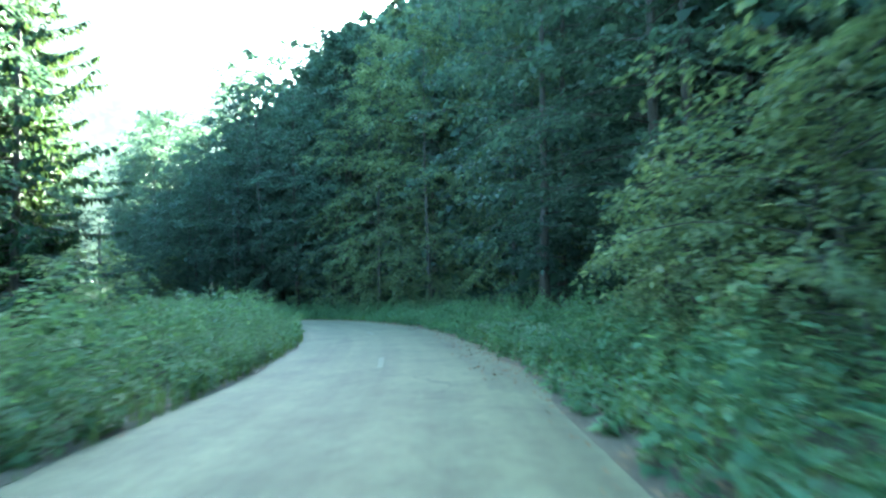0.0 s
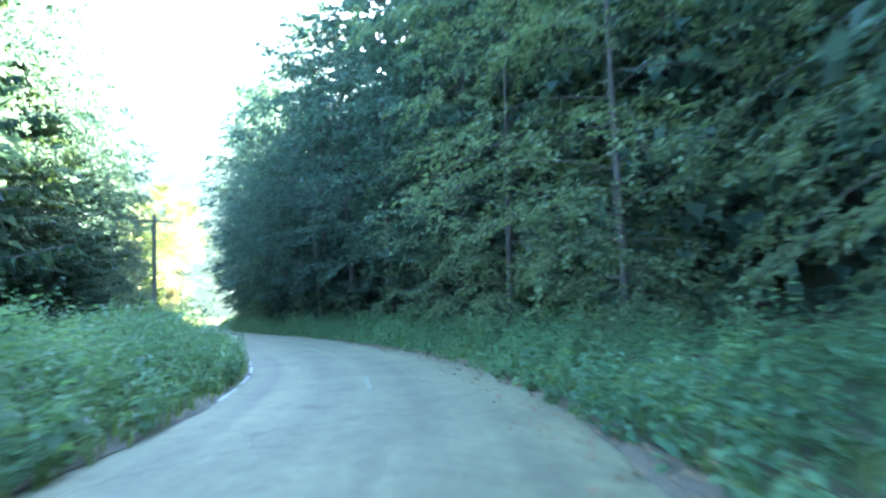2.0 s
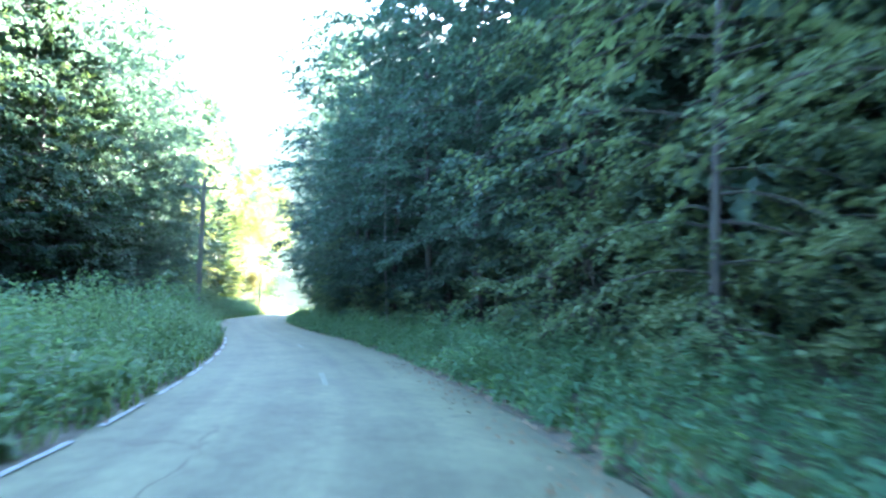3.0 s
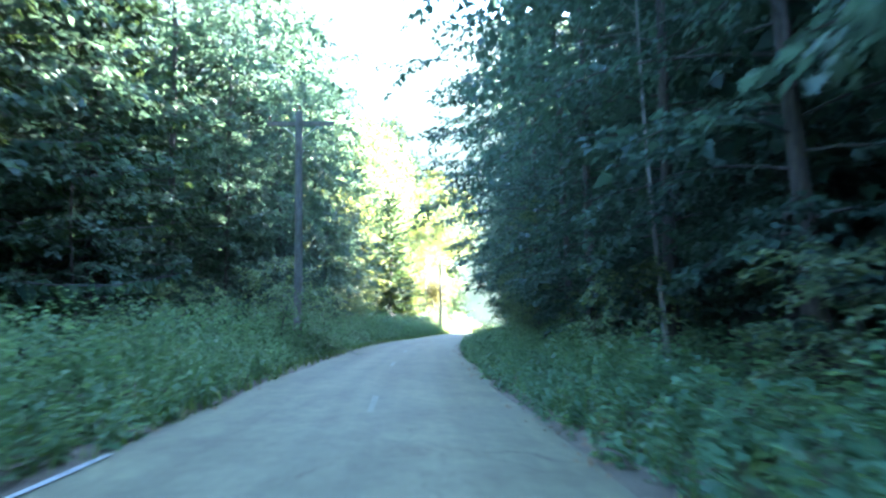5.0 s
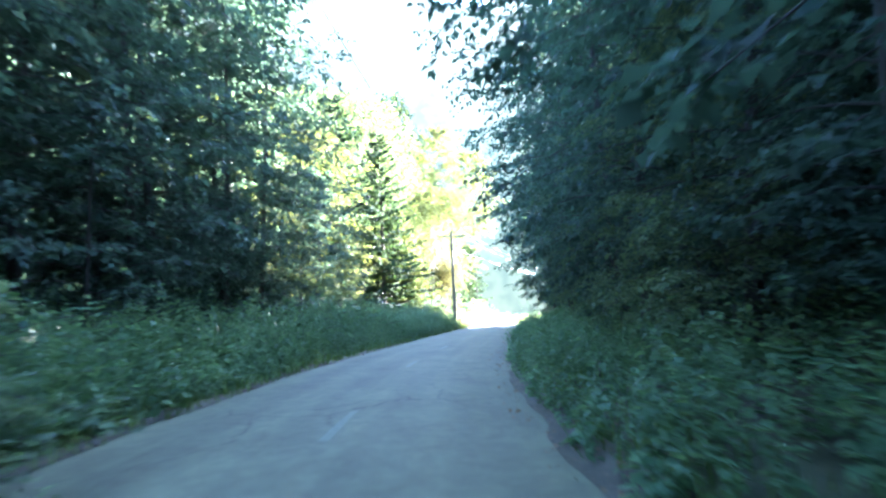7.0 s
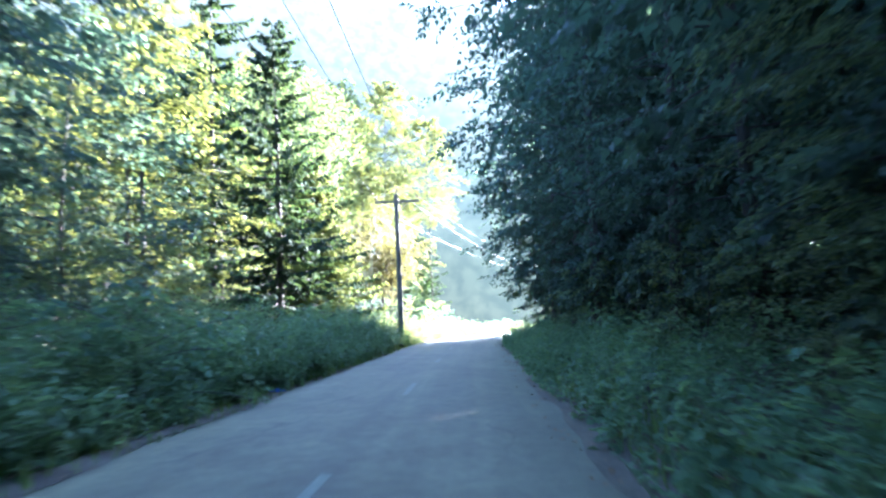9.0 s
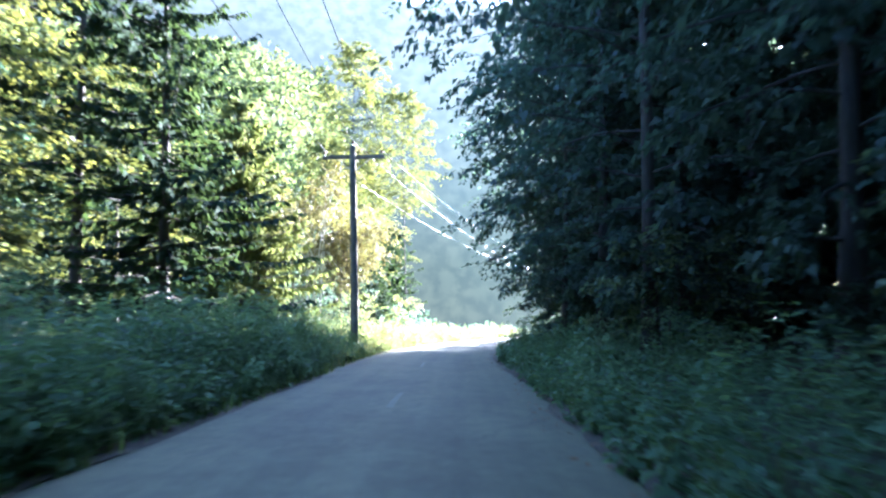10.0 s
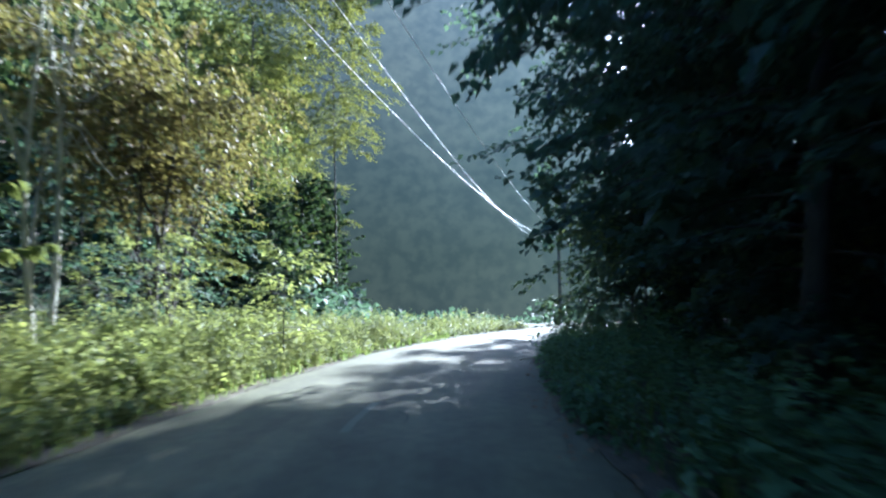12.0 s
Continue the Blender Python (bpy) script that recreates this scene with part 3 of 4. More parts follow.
# Right wood: overhanging edge row, then rows behind it.
for n, s in enumerate(np.arange(-20, 19, 5.6)):
    (beech[n % 3] if s > -4 else deep[n % 2]).by(s + rng.normal(0, 0.7), (-8.8 if s > 10 else -11.5) + rng.normal(0, 0.5), rng.uniform(0, 360), rng.uniform(1.0, 1.15), group="roadside wood")
beech[1].by(20.5, -7.1, 30, 1.1, group="roadside wood")
beech[0].by(14, -7.6, 200, 1.05, group="roadside wood")
deep[0].by(52.4, -12.2, 130, 1.2, group="roadside wood")
for n, (s, off, size) in enumerate([(44, -8.6, 1.1), (30, -13.5, 1.1), (37, -12, 1.1)]):
    (beech[0] if n == 0 else deep[n % 2]).by(s, off, 57 * n, size, 1.4 if s == 37 else None, group="roadside wood")
for n, (s, off, size) in enumerate([(26.3, -8.8, 1.0), (31.5, -7.0, 1.3), (36.6, -6.6, 1.15)]):
    hornbeam[n % 2].by(s, off, 83 * n, size, 1.45, group="roadside wood")
for n, s in enumerate([44.5, 49.8, 55.1, 60, 65, 70.5, 76, 81.5, 87, 92.5, 98, 103.2, 108.5, 113.5, 118.5, 123.5, 129, 135]):
    size, off = rng.uniform(1.0, 1.15), -7.3 + rng.normal(0, 0.4)
    tall = None
    if s == 65:
        size, tall, off = 1.15, 1.05, -6.8
    if s in (44.5, 49.8, 55.1, 60):
        tall = 1.2
    if 65 < s < 80:
        tall = 1.0
    if 80 < s < 95:
        tall = 1.3
    if s > 97:
        size, tall = 1.05, 1.45
    if 100 < s < 112:
        size, tall, off = 1.14, 1.35, -6.2
    if s > 112:
        size, tall, off = 1.0, 1.35, -7.2
    kind = beech[n % 3]
    kind.by(s + rng.normal(0, 0.4), off, rng.uniform(0, 360), size, tall, group="roadside wood")
for row, (off, gap, first, last) in enumerate([(-12.8, 8.5, -8, 148)]):
    for n, s in enumerate(np.arange(first + row, last, gap)):
        deep[n % 2].by(s + rng.normal(0, 1), off + rng.normal(0, 1.0), rng.uniform(0, 360), rng.uniform(1.15, 1.3), rng.uniform(1.2, 1.3) if 40 < s < 98 else 1.47, group="roadside wood")
for n, s in enumerate(np.arange(31, 132, 7.0)):
    shrub[n % 2].by(s + rng.normal(0, 0.8), -6.6 + rng.normal(0, 0.4), rng.uniform(0, 360), rng.uniform(0.55, 0.95), group="roadside shrubs")
for n, (s, off, size) in enumerate([(112.5, -5.2, 0.88), (117.5, -6.6, 1.1), (122.5, -7.0, 1.1), (127.5, -7.2, 1.05)]):
    beech[n % 3].by(s, off, 101 * n, size, min(size, 1.05), group="roadside wood")
# Filler trees added so that no dappled sun reaches the road here.
for n, s in enumerate([115, 120, 125]):
    deep[n % 2].by(s, -7.4, 66 * n, 0.95, group="roadside wood")
for n, s in enumerate([106, 111, 116, 121, 126.5]):
    deep[n % 2].by(s, -10.2 + rng.normal(0, 0.3), 66 * n, 1.2, 1.45, group="roadside wood")
# Unseen trees added beyond the bend; their high crowns shade the nearer road.
for n, (x, y) in enumerate([(-65.6, 152), (-65.3, 157.5), (-60.5, 154), (-62, 160), (-56, 149)]):
    high[n % 2].at(x, y, 70 * n, 1.0, group="wood beyond the bend")
slender.at(-20.15, 54.8, 0, 1.0, group="roadside wood")
# Added where it closes a gap that let sun onto the road.
deep[0].at(-46.8, 95.0, 40, 1.2, group="roadside wood")
slender.at(-27.7, 67.6, 90, 1.1, group="roadside wood")

# Left wood: two trees near the start, then the stand round the first pole.
beech[1].by(14, 12.6, 40, 0.85, 1.15, group="roadside wood")
beech[2].by(7, 14.5, 140, 0.8, group="roadside wood")
for x, y, turn, size, tall in ((-23.3, 30.0, 30, 1.2, 1.75), (-28, 27, 100, 1.2, 1.6), (-27.5, 33.5, 200, 1.1, 1.4)):
    spruce[0].at(x, y, turn, size, tall, label="very tall dark spruce at the edge of a clearing", group="roadside wood")
# Trees added out of view beside and behind the start to cut sky light.
for n, (x, y) in enumerate([(-13, -26), (-14, -17), (-14.5, -9), (-14, -1), (-21, -13), (-22, 6), (-15, 8), (4, -48), (-8, -50), (-3, -56)]):
    deep[n % 2].at(x, y, 71 * n, 1.25, group="roadside wood")
# Right-hand trees added along the sun's line to keep the first stretch shaded.
beech[0].at(-8.3, 46.5, 20, 1.1, 1.2, group="roadside wood")
deep[1].at(-9.6, 56.5, 80, 1.35, group="roadside wood")
for n, (x, y) in enumerate([(-3.6, 46.0), (-8.2, 53.5), (-7.2, 52), (-10.2, 62.5)]):
    deep[n % 2].at(x, y, 40 + 75 * n, 1.3, group="roadside wood")
for n, (s, off, size) in enumerate([(91.5, 9.4, 0.42), (95, 10.2, 0.48), (98, 10.8, 0.42)]):
    young_beech.by(s, off, 66 * n, 2.6 * size, group="shaded wood")
for n, (s, off, size) in enumerate([(46, 15, 0.7), (61, 11.6, 1.0), (52, 13, 0.85), (58, 11.5, 1.0), (64, 11.3, 1.05), (70, 10.5, 1.08), (76.5, 10.0, 1.08), (81.5, 9.8, 1.05), (86.5, 10.2, 0.95), (90.5, 12, 0.8), (84, 8.8, 0.85), (88.5, 9.6, 0.8), (79, 8.6, 0.9), (73, 9.2, 0.9)]):
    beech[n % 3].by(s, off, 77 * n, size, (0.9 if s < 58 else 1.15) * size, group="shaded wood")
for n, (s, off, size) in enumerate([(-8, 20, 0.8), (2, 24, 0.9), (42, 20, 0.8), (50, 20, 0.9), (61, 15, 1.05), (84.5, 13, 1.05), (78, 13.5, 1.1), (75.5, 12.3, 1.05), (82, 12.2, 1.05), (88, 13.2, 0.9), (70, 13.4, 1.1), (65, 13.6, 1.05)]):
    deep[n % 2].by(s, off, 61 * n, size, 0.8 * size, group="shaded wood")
for n, (s, off, size) in enumerate([(61, 8.2, 0.4), (69.5, 7.6, 0.45), (76, 7.6, 0.45)]):
    young_beech.by(s, off, 50 * n, 2.5 * size, group="shaded wood")

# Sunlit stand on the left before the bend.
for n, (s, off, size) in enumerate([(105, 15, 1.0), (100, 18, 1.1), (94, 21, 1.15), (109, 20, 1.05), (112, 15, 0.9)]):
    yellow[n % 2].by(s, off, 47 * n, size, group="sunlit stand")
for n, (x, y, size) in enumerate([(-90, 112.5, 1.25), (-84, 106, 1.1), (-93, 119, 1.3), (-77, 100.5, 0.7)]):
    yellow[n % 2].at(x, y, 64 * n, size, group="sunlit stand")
# Low dark growth added behind the birch stems in place of shade.
for n, (x, y, size) in enumerate([(-71.3, 94.2, 0.3), (-70.6, 90.2, 0.27), (-73.5, 97.5, 0.36)]):
    young_beech.at(x, y, 83 * n, 2.6 * size, group="sunlit stand")
# Dark spruces stand in for shaded broadleaf growth below the sunlit trees.
for n, (x, y, size) in enumerate([(-83.6, 113.2, 0.62), (-87.5, 117.5, 0.7), (-81, 108.8, 0.5), (-77.5, 105.5, 0.4), (-86, 110, 0.62), (-89.5, 121, 0.75)]):
    shade_spruce.at(x, y, 77 * n, 2.2 * size, 2.0 * size, group="sunlit stand")
for x, y, turn, size, tall in ((-83.4, 116.3, 80, 0.95, 1.1), (-83.0, 108.6, 200, 1.0, 1.14)):
    high_ash.at(x, y, turn, size, tall, group="sunlit stand")
yellow[0].at(-60.2, 74.8, 150, 0.88, group="sunlit stand")
spruce[0].at(-61.2, 81.0, 20, 0.97, group="sunlit stand")
ragged.at(-66.0, 80.2, 140, 1.15, group="sunlit stand")
for s, off, turn, size in ((59, 10.5, 50, 1.05), (63.5, 9.6, 110, 0.9), (55, 12, 10, 1.0)):
    spruce[0].by(s, off, turn, size, label="tall dark green spruce in the shaded wood", group="shaded wood")
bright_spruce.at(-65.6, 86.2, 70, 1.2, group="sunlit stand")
rusty.at(-67.5, 91.3, 15, 1.0, group="sunlit stand")
browning.at(-68.2, 94.6, 130, 0.95, group="sunlit stand")
willow.at(-65.3, 92.5, 10, 1.0)
sapling.at(-64.3, 95.0, 30, 1.12)

# Roadside shrubs.
for n, (s, off, size) in enumerate([(122, -5.2, 1.35), (126, -4.9, 1.4), (130, -4.8, 1.4)]):
    shrub[n % 2].by(s, off, 73 * n, size, group="roadside shrubs")
for s, off, size, turn in ((2.8, -6.4, 1.0, 10), (5.7, -5.7, 1.12, 80), (7.4, -6.3, 0.95, 200), (8.8, -5.7, 0.8, 150), (11.4, -5.8, 0.58, 290)):
    dogwood.by(s, off, turn, size, group="roadside shrubs")
dogwood.at(-7.1, 41.6, 60, 1.1, group="roadside shrubs")
for n, (s, off, size) in enumerate([(9, 7.5, 0.8), (14, 7.0, 0.75), (4, 8.0, 0.9), (66, 6.6, 0.6), (64, 7.0, 0.7), (92, 8.5, 0.9), (96, 8.8, 1.0), (100, 9.4, 0.9)]):
    shrub[n % 2].by(s, off, 73 * n + 20, size, group="roadside shrubs")

for n, (x, y, size) in enumerate([(-33.0, 54.2, 0.65), (-34.4, 53.0, 0.95), (-31.6, 51.6, 0.7)]):
    shrub[n % 2].at(x, y, 40 + 73 * n, size, label="dense green hazel shrub at the foot of a pole", group="roadside shrubs")

for s in list(np.arange(3, 60, 4.6)) + list(np.arange(62, 105, 2.1)):
    bush.by(s + rng.normal(0, 0.5), rng.uniform(3.9, 5.6), rng.uniform(0, 360), rng.uniform(0.75, 1.1), group="roadside bushes")
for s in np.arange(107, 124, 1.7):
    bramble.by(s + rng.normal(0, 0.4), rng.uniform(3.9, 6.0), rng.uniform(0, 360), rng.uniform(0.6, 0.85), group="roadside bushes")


def butterbur(seed):
    """A clump of broad round leaves, each on its own stalk."""
    rng = np.random.default_rng(seed)
    root = new("butterbur_plant")
    for n in range(8):
        a, high, out = n * 2.4 + rng.normal(0, 0.3), rng.uniform(0.3, 0.65), rng.uniform(0.12, 0.45)
        tip = np.array([math.cos(a) * out, math.sin(a) * out, high])
        q = np.linspace(0, 1, 5)[:, None]
        part("stalk", grid_mesh("stalk", *tube(tip * np.array([1, 1, 0]) * q ** 1.5 + np.array([0, 0, 1.0]) * high * q, 0.009 - 0.004 * q[:, 0], 5), grass_blade, True), root)
        wide = rng.uniform(0.13, 0.23)
        th = np.linspace(-2.75, 2.75, 15)
        rim = wide * (1 + 0.1 * np.cos(2 * th) + 0.05 * np.sin(7 * th + n))
        tilt = rng.uniform(0.15, 0.55)
        ring = np.stack([rim * np.cos(th) + 0.3 * wide, rim * np.sin(th), -tilt * rim * np.cos(th) - 0.12 * wide * np.cos(5 * th)], 1)
        inner = ring * 0.55 + np.array([0, 0, 0.12 * wide])
        turn = np.array([[math.cos(a), -math.sin(a), 0], [math.sin(a), math.cos(a), 0], [0, 0, 1]])
        v = np.concatenate([[[0.0, 0, 0]], inner, ring]) @ turn.T + tip
        f = [(0, i, i + 1) for i in range(1, 15)]
        for i in range(1, 15):
            f += [(i, i + 15, i + 16), (i, i + 16, i + 1)]
        part("leaf", grid_mesh("leaf", v, f, butterbur_leaf, True), root)
    return tagged(root, "clump of pale green butterbur with broad round leaves", "plant")


broad = Kind(butterbur(131))
rng = np.random.default_rng(9)
for s0, s1, near, far, count in ((11.5, 15.5, -2.9, -3.8, 9), (34.5, 38.5, 3.3, 4.6, 8), (108.0, 112.5, 3.4, 5.0, 10)):
    for n in range(count):
        broad.by(rng.uniform(s0, s1), near + (far - near) * rng.random(), rng.uniform(0, 360), rng.uniform(0.6, 0.95), group="butterbur plants")


# ---- lighter boughs at the edge of the dark wood ----
for s, turn, size in ((76, 40, 0.62), (86.5, 150, 0.66)):
    hornbeam[1].by(s, -6.7, turn, size, label="small light green hornbeam at the edge of the dark wood", group="roadside wood")


# ---- undergrowth ----
def weeds(name, s0, s1, near, far, count, tall, seed, mat, label, leaf=0.13):
    """A strip of nettles, ferns and tall herbs between two offsets from the road."""
    rng = np.random.default_rng(seed)
    s, q = rng.uniform(s0, s1, count), rng.random(count) ** 1.25
    off = near + (far - near) * q
    x, y = beside(s, off)
    z = ground(x, y) - 0.03
    lump = 0.5 + 0.85 * (0.5 + 0.5 * np.sin(s * 0.9 + off * 1.7) * np.sin(s * 0.37 - off))
    h = tall * lump * rng.uniform(0.55, 1.15, count) * np.clip(0.5 + 2.6 * q, 0, 1)
    lean = rng.normal(0, 0.22, (count, 2))
    per = 15
    g = (np.arange(per) + 0.5) / per
    base = np.stack([x, y, z], 1)[:, None] + np.concatenate([lean[:, None] * (h[:, None, None] * (g ** 1.6)[None, :, None]), (h[:, None] * (0.12 + 0.88 * g))[..., None]], -1)
    a = rng.uniform(0, 2 * np.pi, (count, per))
    way = np.stack([np.cos(a), np.sin(a), rng.normal(-0.08, 0.25, (count, per))], -1)
    up = np.array([0, 0, 1.0]) + rng.normal(0, 0.22, (count, per, 3))
    size = leaf * rng.uniform(0.6, 1.5, (count, 1)) * rng.uniform(0.7, 1.2, (count, per)) * (1.25 - 0.55 * g)
    size = size.ravel()
    lv = leaves(base.reshape(-1, 3), way.reshape(-1, 3), up.reshape(-1, 3), size, size * 0.62, rng)
    foot, tip = np.stack([x, y, z], 1), base[:, -1]
    stem = leaves(foot, tip - foot, np.tile([1.0, 0.2, 0.1], (count, 1)), np.linalg.norm(tip - foot, axis=1), 0.02, rng, 0.0)
    v, f = merge([lv, stem])
    tagged(part(name, grid_mesh(name, v, f, mat)), label, "undergrowth", kind="stuff")


def grass(name, s0, s1, near, far, count, tall, seed, label):
    rng = np.random.default_rng(seed)
    s, q = rng.uniform(s0, s1, count), rng.random(count) ** 1.3
    x, y = beside(s, near + (far - near) * q)
    p = np.stack([x, y, ground(x, y) - 0.02], 1)
    a = rng.uniform(0, 2 * np.pi, count)
    way = np.stack([np.cos(a) * 0.5, np.sin(a) * 0.5, np.ones(count)], 1)
    h = tall * rng.uniform(0.4, 1.2, count)
    v, f = leaves(p, way, np.stack([np.cos(a), np.sin(a), np.zeros(count)], 1), h, 0.014 + 0.03 * h, rng, 0.5)
    tagged(part(name, grid_mesh(name, v, f, grass_blade)), label, "grass", kind="stuff")


weeds("undergrowth", -3, 60, 2.5, 8.0, 4300, 1.5, 201, weed_leaf, "waist-high green nettles and herbs beside the road", 0.125)
weeds("undergrowth", 60, 105.5, 2.7, 8.0, 4500, 1.6, 202, weed_leaf, "waist-high green nettles and herbs beside the road", 0.135)
weeds("undergrowth", 91, 109.8, 2.55, 5.2, 1700, 1.75, 207, weed_leaf, "chest-high green nettles crowding the roadside pole, kept in the shaded weed colour", 0.13)
weeds("undergrowth", 105, 127, 2.6, 9.0, 4600, 1.15, 206, sunlit_leaf, "weeds beside the road, sunlight painted yellow-green into their leaves", 0.105)
weeds("undergrowth", -3, 60, -2.42, -7.0, 4000, 1.1, 203, weed_leaf, "knee-high green herbs and ferns under the trees", 0.125)
weeds("undergrowth", 60, 135, -2.5, -7.0, 4000, 1.2, 204, weed_leaf, "knee-high green herbs and ferns under the trees", 0.125)
weeds("undergrowth", 113, 142, 2.9, 13.0, 2000, 1.0, 205, sunlit_leaf, "tangle of weeds on the bend, sunlight painted into its leaf colour", 0.17)
grass("roadside_grass", -12, 130, 2.4, 3.8, 9000, 0.36, 211, "green grass at the road's edge")
grass("roadside_grass", -12, 130, -2.7, -4.0, 9000, 0.36, 212, "green grass at the road's edge")


# ---- wooded hill ----
def crown_heap(x, y, z, h, r, k, n, rng, clump=1.0):
    """Leaf clumps heaped round one stem, lobed and uneven."""
    d = rng.normal(0, 1, (k, 3))
    d /= np.linalg.norm(d, axis=1)[:, None]
    lobes = 1 + 0.22 * np.sin(d[:, 0] * 5 + n) * np.sin(d[:, 1] * 4 + 2 * n) * np.sin(d[:, 2] * 5)
    p = d * (np.array([r, r, h * 0.42]) * (lobes * rng.uniform(0.7, 1.05, k))[:, None]) + np.array([x, y, z + h * 0.58])
    size = clump * rng.uniform(0.65, 1.3, k)
    return leaves(p, d + rng.normal(0, 0.6, (k, 3)), np.array([0, 0, 1.0]) + rng.normal(0, 0.4, (k, 3)), size, size * 0.7, rng)


def thicket(name, seed, count, label):
    """Low bushes on the slope that falls away beyond the bend."""
    rng = np.random.default_rng(seed)
    pieces = []
    for n in range(count):
        x, y = rng.uniform(-125, -72), rng.uniform(104, 175)
        side, off = slope_way(x, y)[1], float(from_road(x, y)[0][0])
        if not -26 < side < 5 or off < 8.5:
            continue
        h = rng.uniform(1.6, 3.4)
        pieces.append(crown_heap(x, y, float(ground(x, y)[0]) - 0.15 * h, h, h * 0.7, 110, n, rng, 0.5))
    v, f = merge(pieces)
    tagged(part(name, grid_mesh(name, v, f, beech_leaf)), label, "bushes", kind="stuff")


def hill_wood(name, seed, count, lo, hi, clumps, clump, mat, least):
    """Crowns of the wood on the hill, joined: each a heap of leaf clumps round a trunk."""
    rng = np.random.default_rng(seed)
    pieces = []
    for n in range(count):
        u, w = rng.uniform(lo, hi), rng.uniform(-110, 95)
        x, y = HILL_X - 0.82 * u + 0.57 * w, HILL_Y + 0.57 * u + 0.82 * w
        off, arc_at = (float(v[0]) for v in from_road(x, y))
        side = slope_way(x, y)[1]
        if side < least or abs(off) < 9 or (arc_at < 128 and off < 22):
            continue
        z = float(ground(x, y)[0])
        h, r = rng.uniform(11, 18), rng.uniform(2.8, 4.4)
        if side < 10:
            h = min(h, 6.0 + 0.6 * max(0.0, side))
            r = 0.42 * h
        pieces.append(crown_heap(x, y, z, h, r, clumps, n, rng, clump))
    v, f = merge(pieces)
    tagged(part(name, grid_mesh(name, v, f, mat)), "green broadleaf wood on the hillside", "wood", kind="stuff")


def deep_wood(name, seed, label):
    """The dark inside of the wood behind the roadside trees: dense crowns over a low layer."""
    rng = np.random.default_rng(seed)
    pieces = []
    # The back rows are added filler against low sun and sky gaps.
    for off, gap in ((-13.5, 5.6), (-16.5, 4.6), (-23, 4.2), (-29, 4.6), (-36, 5.0), (-43, 5.0)):
        near = off > -18
        for s in np.arange(-38, 128, gap):
            x, y = (float(v) for v in beside(s + rng.normal(0, 1.0), off + rng.normal(0, 1.2)))
            z = float(ground(x, y)[0])
            pieces.append(crown_heap(x, y, z, rng.uniform(17, 20) if 40 < s < 98 and near else rng.uniform(20, 26), rng.uniform(3.4, 4.4), 520 if near else 190, len(pieces), rng, 0.9 if near else 2.2))
            pieces.append(crown_heap(x + rng.normal(0, 1.5), y, z - 1.5, rng.uniform(7, 9), 3.4 if near else 3.8, 320 if near else 110, len(pieces), rng, 0.8 if near else 1.4))
    for off in (14.5, 18, 22.5):
        for s in np.arange(48, 91, 4.0):
            x, y = (float(v) for v in beside(s + rng.normal(0, 1.0), off + rng.normal(0, 0.8)))
            pieces.append(crown_heap(x, y, float(ground(x, y)[0]) - 1.5, rng.uniform(17, 20), 3.6, 420, len(pieces), rng, 0.9))
    v, f = merge(pieces)
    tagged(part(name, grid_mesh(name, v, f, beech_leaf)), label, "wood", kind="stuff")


deep_wood("deep_wood", 321, "dark dense inside of the broadleaf wood")
thicket("hillside_bushes", 311, 700, "green bushes on the slope below the bend")
# Near band takes the dark needle colour to paint in its shade.
hill_wood("hill_wood", 303, 520, -16, 26, 240, 0.6, needle, 0)
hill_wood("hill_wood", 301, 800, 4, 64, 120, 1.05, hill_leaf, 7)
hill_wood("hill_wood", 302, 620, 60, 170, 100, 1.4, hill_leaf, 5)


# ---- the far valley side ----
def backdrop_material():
    """Glowing sheet with sunlit haze painted in: plain, paler towards its ridge, faintly mottled by tree crowns."""
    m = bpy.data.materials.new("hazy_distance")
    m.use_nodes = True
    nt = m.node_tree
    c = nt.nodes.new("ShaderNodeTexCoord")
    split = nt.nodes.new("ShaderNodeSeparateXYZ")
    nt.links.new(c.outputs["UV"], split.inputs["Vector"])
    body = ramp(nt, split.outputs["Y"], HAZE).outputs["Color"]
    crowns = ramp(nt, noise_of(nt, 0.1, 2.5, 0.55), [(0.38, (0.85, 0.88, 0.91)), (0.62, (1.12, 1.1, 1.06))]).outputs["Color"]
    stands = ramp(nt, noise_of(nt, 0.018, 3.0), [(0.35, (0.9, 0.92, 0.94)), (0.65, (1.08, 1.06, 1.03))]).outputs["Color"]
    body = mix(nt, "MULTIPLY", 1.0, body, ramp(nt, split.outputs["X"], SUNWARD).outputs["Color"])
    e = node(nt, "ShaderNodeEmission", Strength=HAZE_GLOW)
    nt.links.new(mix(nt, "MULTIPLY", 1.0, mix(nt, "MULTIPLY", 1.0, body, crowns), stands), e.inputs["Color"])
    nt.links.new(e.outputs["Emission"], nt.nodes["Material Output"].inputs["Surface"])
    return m


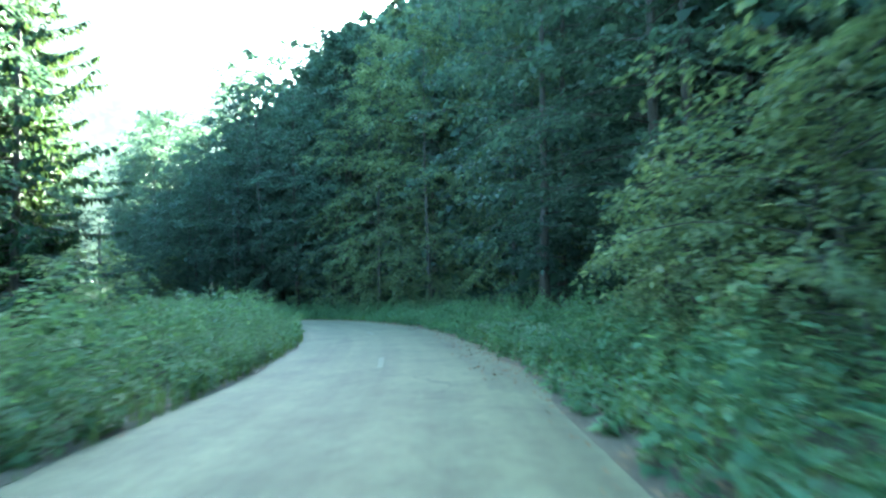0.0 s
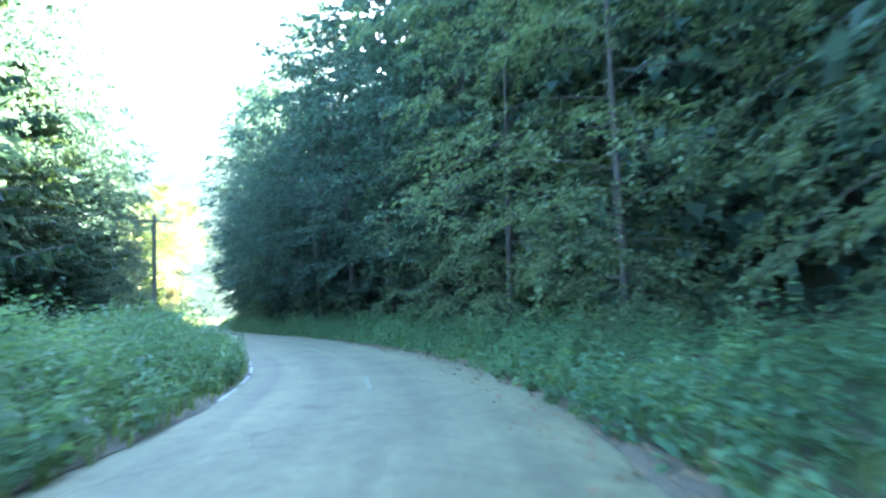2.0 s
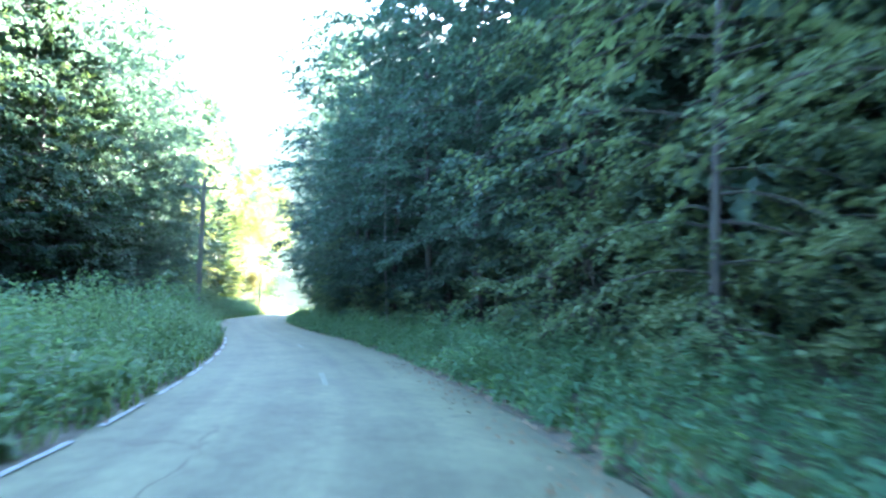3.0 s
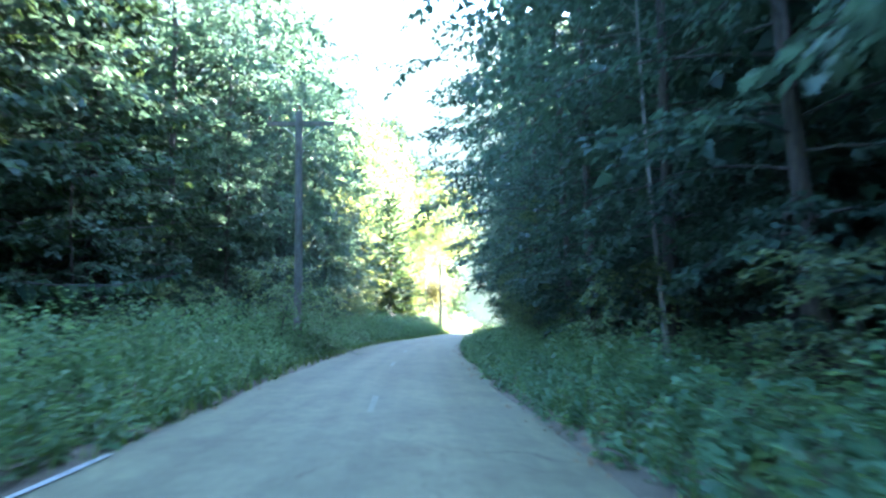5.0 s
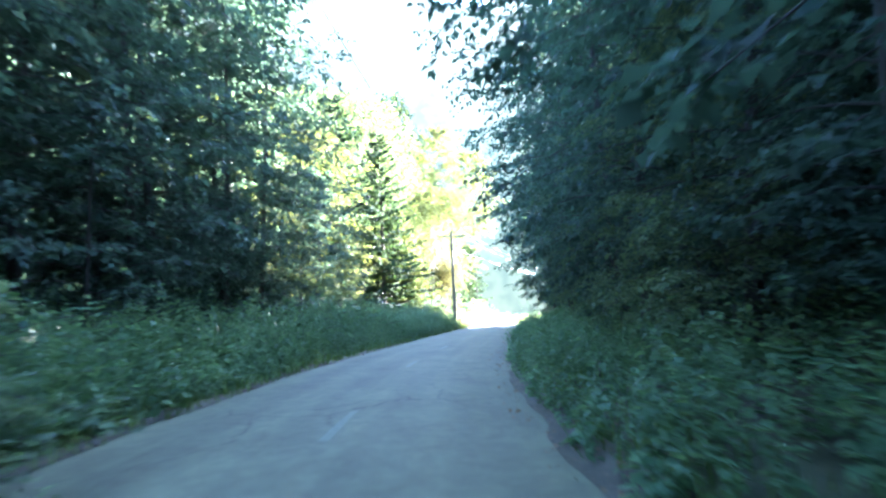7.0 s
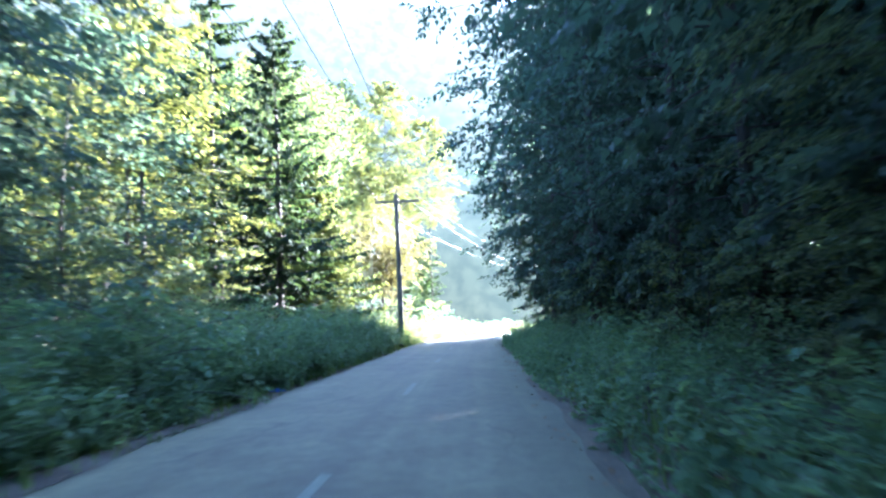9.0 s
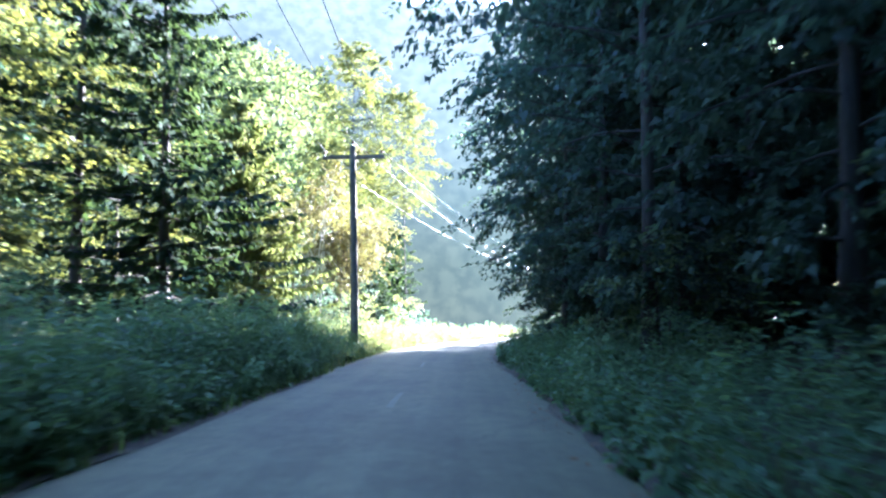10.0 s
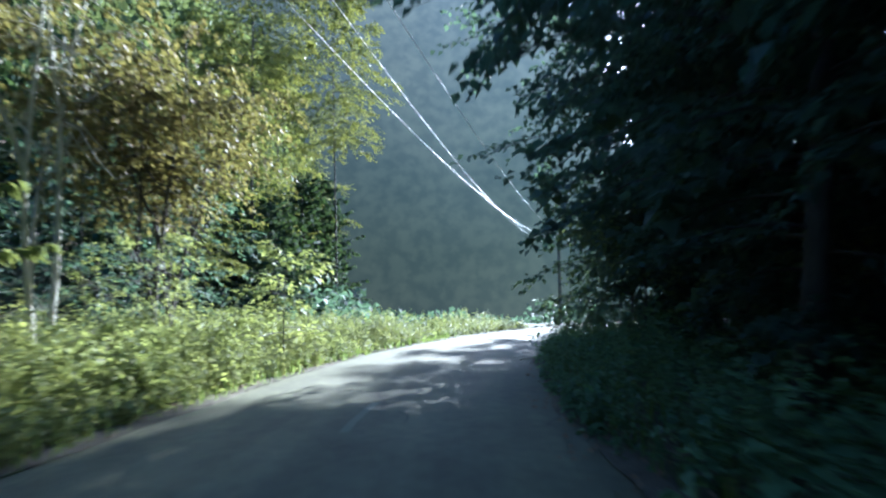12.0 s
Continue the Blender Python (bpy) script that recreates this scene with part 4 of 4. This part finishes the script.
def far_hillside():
    """The wooded valley side some 400 m beyond the bend, a rising glowing sheet with an uneven ridge."""
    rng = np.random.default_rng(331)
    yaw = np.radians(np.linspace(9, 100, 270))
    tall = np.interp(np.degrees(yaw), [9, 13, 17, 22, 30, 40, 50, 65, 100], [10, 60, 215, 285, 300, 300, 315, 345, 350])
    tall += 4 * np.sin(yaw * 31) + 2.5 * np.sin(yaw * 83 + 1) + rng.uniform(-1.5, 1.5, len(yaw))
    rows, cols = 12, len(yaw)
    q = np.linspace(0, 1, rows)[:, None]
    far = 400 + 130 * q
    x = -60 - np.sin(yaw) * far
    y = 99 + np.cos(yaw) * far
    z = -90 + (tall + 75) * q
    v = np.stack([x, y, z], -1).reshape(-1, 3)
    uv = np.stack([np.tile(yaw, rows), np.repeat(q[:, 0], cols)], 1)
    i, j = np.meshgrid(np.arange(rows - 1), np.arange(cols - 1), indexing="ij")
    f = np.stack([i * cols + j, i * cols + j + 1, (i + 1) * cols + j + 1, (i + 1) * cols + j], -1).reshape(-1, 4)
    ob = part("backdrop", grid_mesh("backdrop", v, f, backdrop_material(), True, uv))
    tagged(ob, "far wooded valley side, a glowing sheet with sunlit haze painted in", "backdrop", kind="structure")


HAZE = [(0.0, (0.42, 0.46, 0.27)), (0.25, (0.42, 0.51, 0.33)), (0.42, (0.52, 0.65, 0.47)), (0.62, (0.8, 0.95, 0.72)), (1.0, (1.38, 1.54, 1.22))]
# The painted haze glows brighter towards the sun; stops in radians left of north.
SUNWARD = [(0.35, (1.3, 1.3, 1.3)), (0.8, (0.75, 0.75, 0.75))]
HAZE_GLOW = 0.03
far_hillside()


# ---- poles and wires ----
def utility_pole(name, x, y, height, arm_yaw, tag):
    root = new(name)
    z = float(ground(x, y)[0])
    root.matrix_basis = pose(x, y, z - 0.1, 0, 0, arm_yaw)
    ts = np.linspace(0, 1, 10)
    post = part("post", grid_mesh("post", *tube(np.stack([0.02 * np.sin(5 * ts), 0 * ts, height * ts], 1), 0.165 - 0.04 * ts, 12), pole_wood, True), root)
    bm = bmesh.new()
    bmesh.ops.create_cube(bm, size=1, matrix=pose(0, 0.13, height - 0.42) @ Matrix.Diagonal((2.5, 0.11, 0.15, 1)))
    bmesh.ops.bevel(bm, geom=bm.edges[:], offset=0.012, segments=2, affect="EDGES")
    me = bpy.data.meshes.new("crossarm")
    bm.to_mesh(me)
    bm.free()
    me.materials.append(pole_wood)
    arm = part("crossarm", me, root)
    spots = [(-1.15, 0.13, height - 0.36), (1.15, 0.13, height - 0.36), (0, 0, height)]
    for a, b, c in spots:
        holder = arm if a else post
        part("pin", grid_mesh("pin", *tube([(a, b, c - 0.02), (a, b, c + 0.1), (a, b, c + 0.13)], [0.012, 0.012, 0.008], 8), steel, True), holder)
        prof = [(0.0, 0.02), (0.01, 0.05), (0.05, 0.055), (0.07, 0.035), (0.09, 0.05), (0.13, 0.045), (0.15, 0.03), (0.16, 0.004)]
        part("insulator", grid_mesh("insulator", *tube([(a, b, c + 0.08 + p) for p, _ in prof], [r for _, r in prof], 12), porcelain, True), holder)
    for sgn in (-1, 1):
        part("brace", grid_mesh("brace", *tube([(0, 0.12, height - 1.05), (sgn * 0.35, 0.14, height - 0.75), (sgn * 0.7, 0.15, height - 0.47)], [0.015] * 3, 6), steel, True), root)
    tagged(root, tag, "utility pole", "utility poles")
    m = root.matrix_basis
    return [m @ Vector((a, b, c + 0.2)) for a, b, c in spots]


def wire(a, b, sag, label, mat, thick):
    q = np.linspace(0, 1, 25)[:, None]
    a, b = np.array(a), np.array(b)
    pts = a + (b - a) * q - np.array([0, 0, 1.0]) * sag * 4 * q * (1 - q)
    tagged(part("power_cable", grid_mesh("power_cable", *tube(pts, [thick] * 25, 6), mat, True)), label, "cable", "power cables")


pole_a = utility_pole("utility_pole", -32.8, 52.9, 9.1, 44, "grey wooden utility pole with crossarm among roadside trees")
pole_b = utility_pole("utility_pole", -60.65, 88.2, 8.5, 38, "weathered wooden utility pole with crossarm and bare cables")
pole_c = utility_pole("utility_pole", -71.3, 129.5, 7.0, 10, "wooden utility pole hidden behind the wood on the bend")
for i in range(3):
    wire(pole_a[i], pole_b[i], 0.5, "thin dark cable hung between two poles", dark_wire, 0.01)
low = Vector((-60.62, 88.2, pole_b[2].z - 1.55))
for start, end in ((low, pole_c[2]), (pole_b[2], pole_c[0]), (pole_b[1], pole_c[1])):
    wire(start, end, 1.45, "bare aluminium cable glinting in the sun", wire_metal, 0.008)


# ---- fallen leaves ----
def litter_strip(name, near, far, count, seed, label, s0=-10, s1=124):
    rng = np.random.default_rng(seed)
    s = rng.uniform(s0, s1, count)
    x, y = beside(s, near + (far - near) * rng.random(count) ** 0.7)
    a = rng.uniform(0, 2 * np.pi, count)
    p = np.stack([x, y, np.maximum(ground(x, y), plane(x, y)) + 0.035], 1)
    size = rng.uniform(0.04, 0.11, count)
    v, f = leaves(p, np.stack([np.cos(a), np.sin(a), rng.normal(0, 0.15, count)], 1), np.array([0, 0, 1.0]) + rng.normal(0, 0.2, (count, 3)), size, size * 0.6, rng, 0.1)
    tagged(part(name, grid_mesh(name, v, f, leaf_litter)), label, "leaf litter", kind="stuff")


litter_strip("leaf_litter", -2.0, -3.3, 3500, 221, "brown fallen leaves on the road's dirty edge")
litter_strip("leaf_litter", -1.55, -2.8, 1500, 223, "brown leaves and grit scattered on the outside of the bend", 8, 42)
litter_strip("leaf_litter", 2.2, 3.0, 1200, 222, "brown fallen leaves along the road's edge")


# ---- litter on the verge ----
def scrap(name, s, off, mat, size, seed, label):
    """A crumpled piece of rubbish."""
    r = np.random.default_rng(seed)
    bm = bmesh.new()
    bmesh.ops.create_icosphere(bm, subdivisions=2, radius=1.0)
    for v in bm.verts:
        v.co *= r.uniform(0.65, 1.1)
        v.co.x, v.co.y, v.co.z = v.co.x * size, v.co.y * size * 0.6, max(-0.3, v.co.z) * size * 0.35
    me = bpy.data.meshes.new(name)
    bm.to_mesh(me)
    bm.free()
    me.materials.append(mat)
    x, y = (float(v) for v in beside(s, off))
    ob = part(name, me)
    ob.matrix_basis = pose(x, y, max(float(ground(x, y)[0]), plane(x, y) - 0.03) + size * 0.1, 0, 0, 40)
    tagged(ob, label, "litter")


scrap("plastic_bag", 91.0, 2.68, blue_plastic, 0.17, 1, "crumpled blue plastic bag on the road's edge")
scrap("paper_scrap", 98.0, -2.95, white_plastic, 0.1, 2, "crumpled white paper scrap in the weeds")
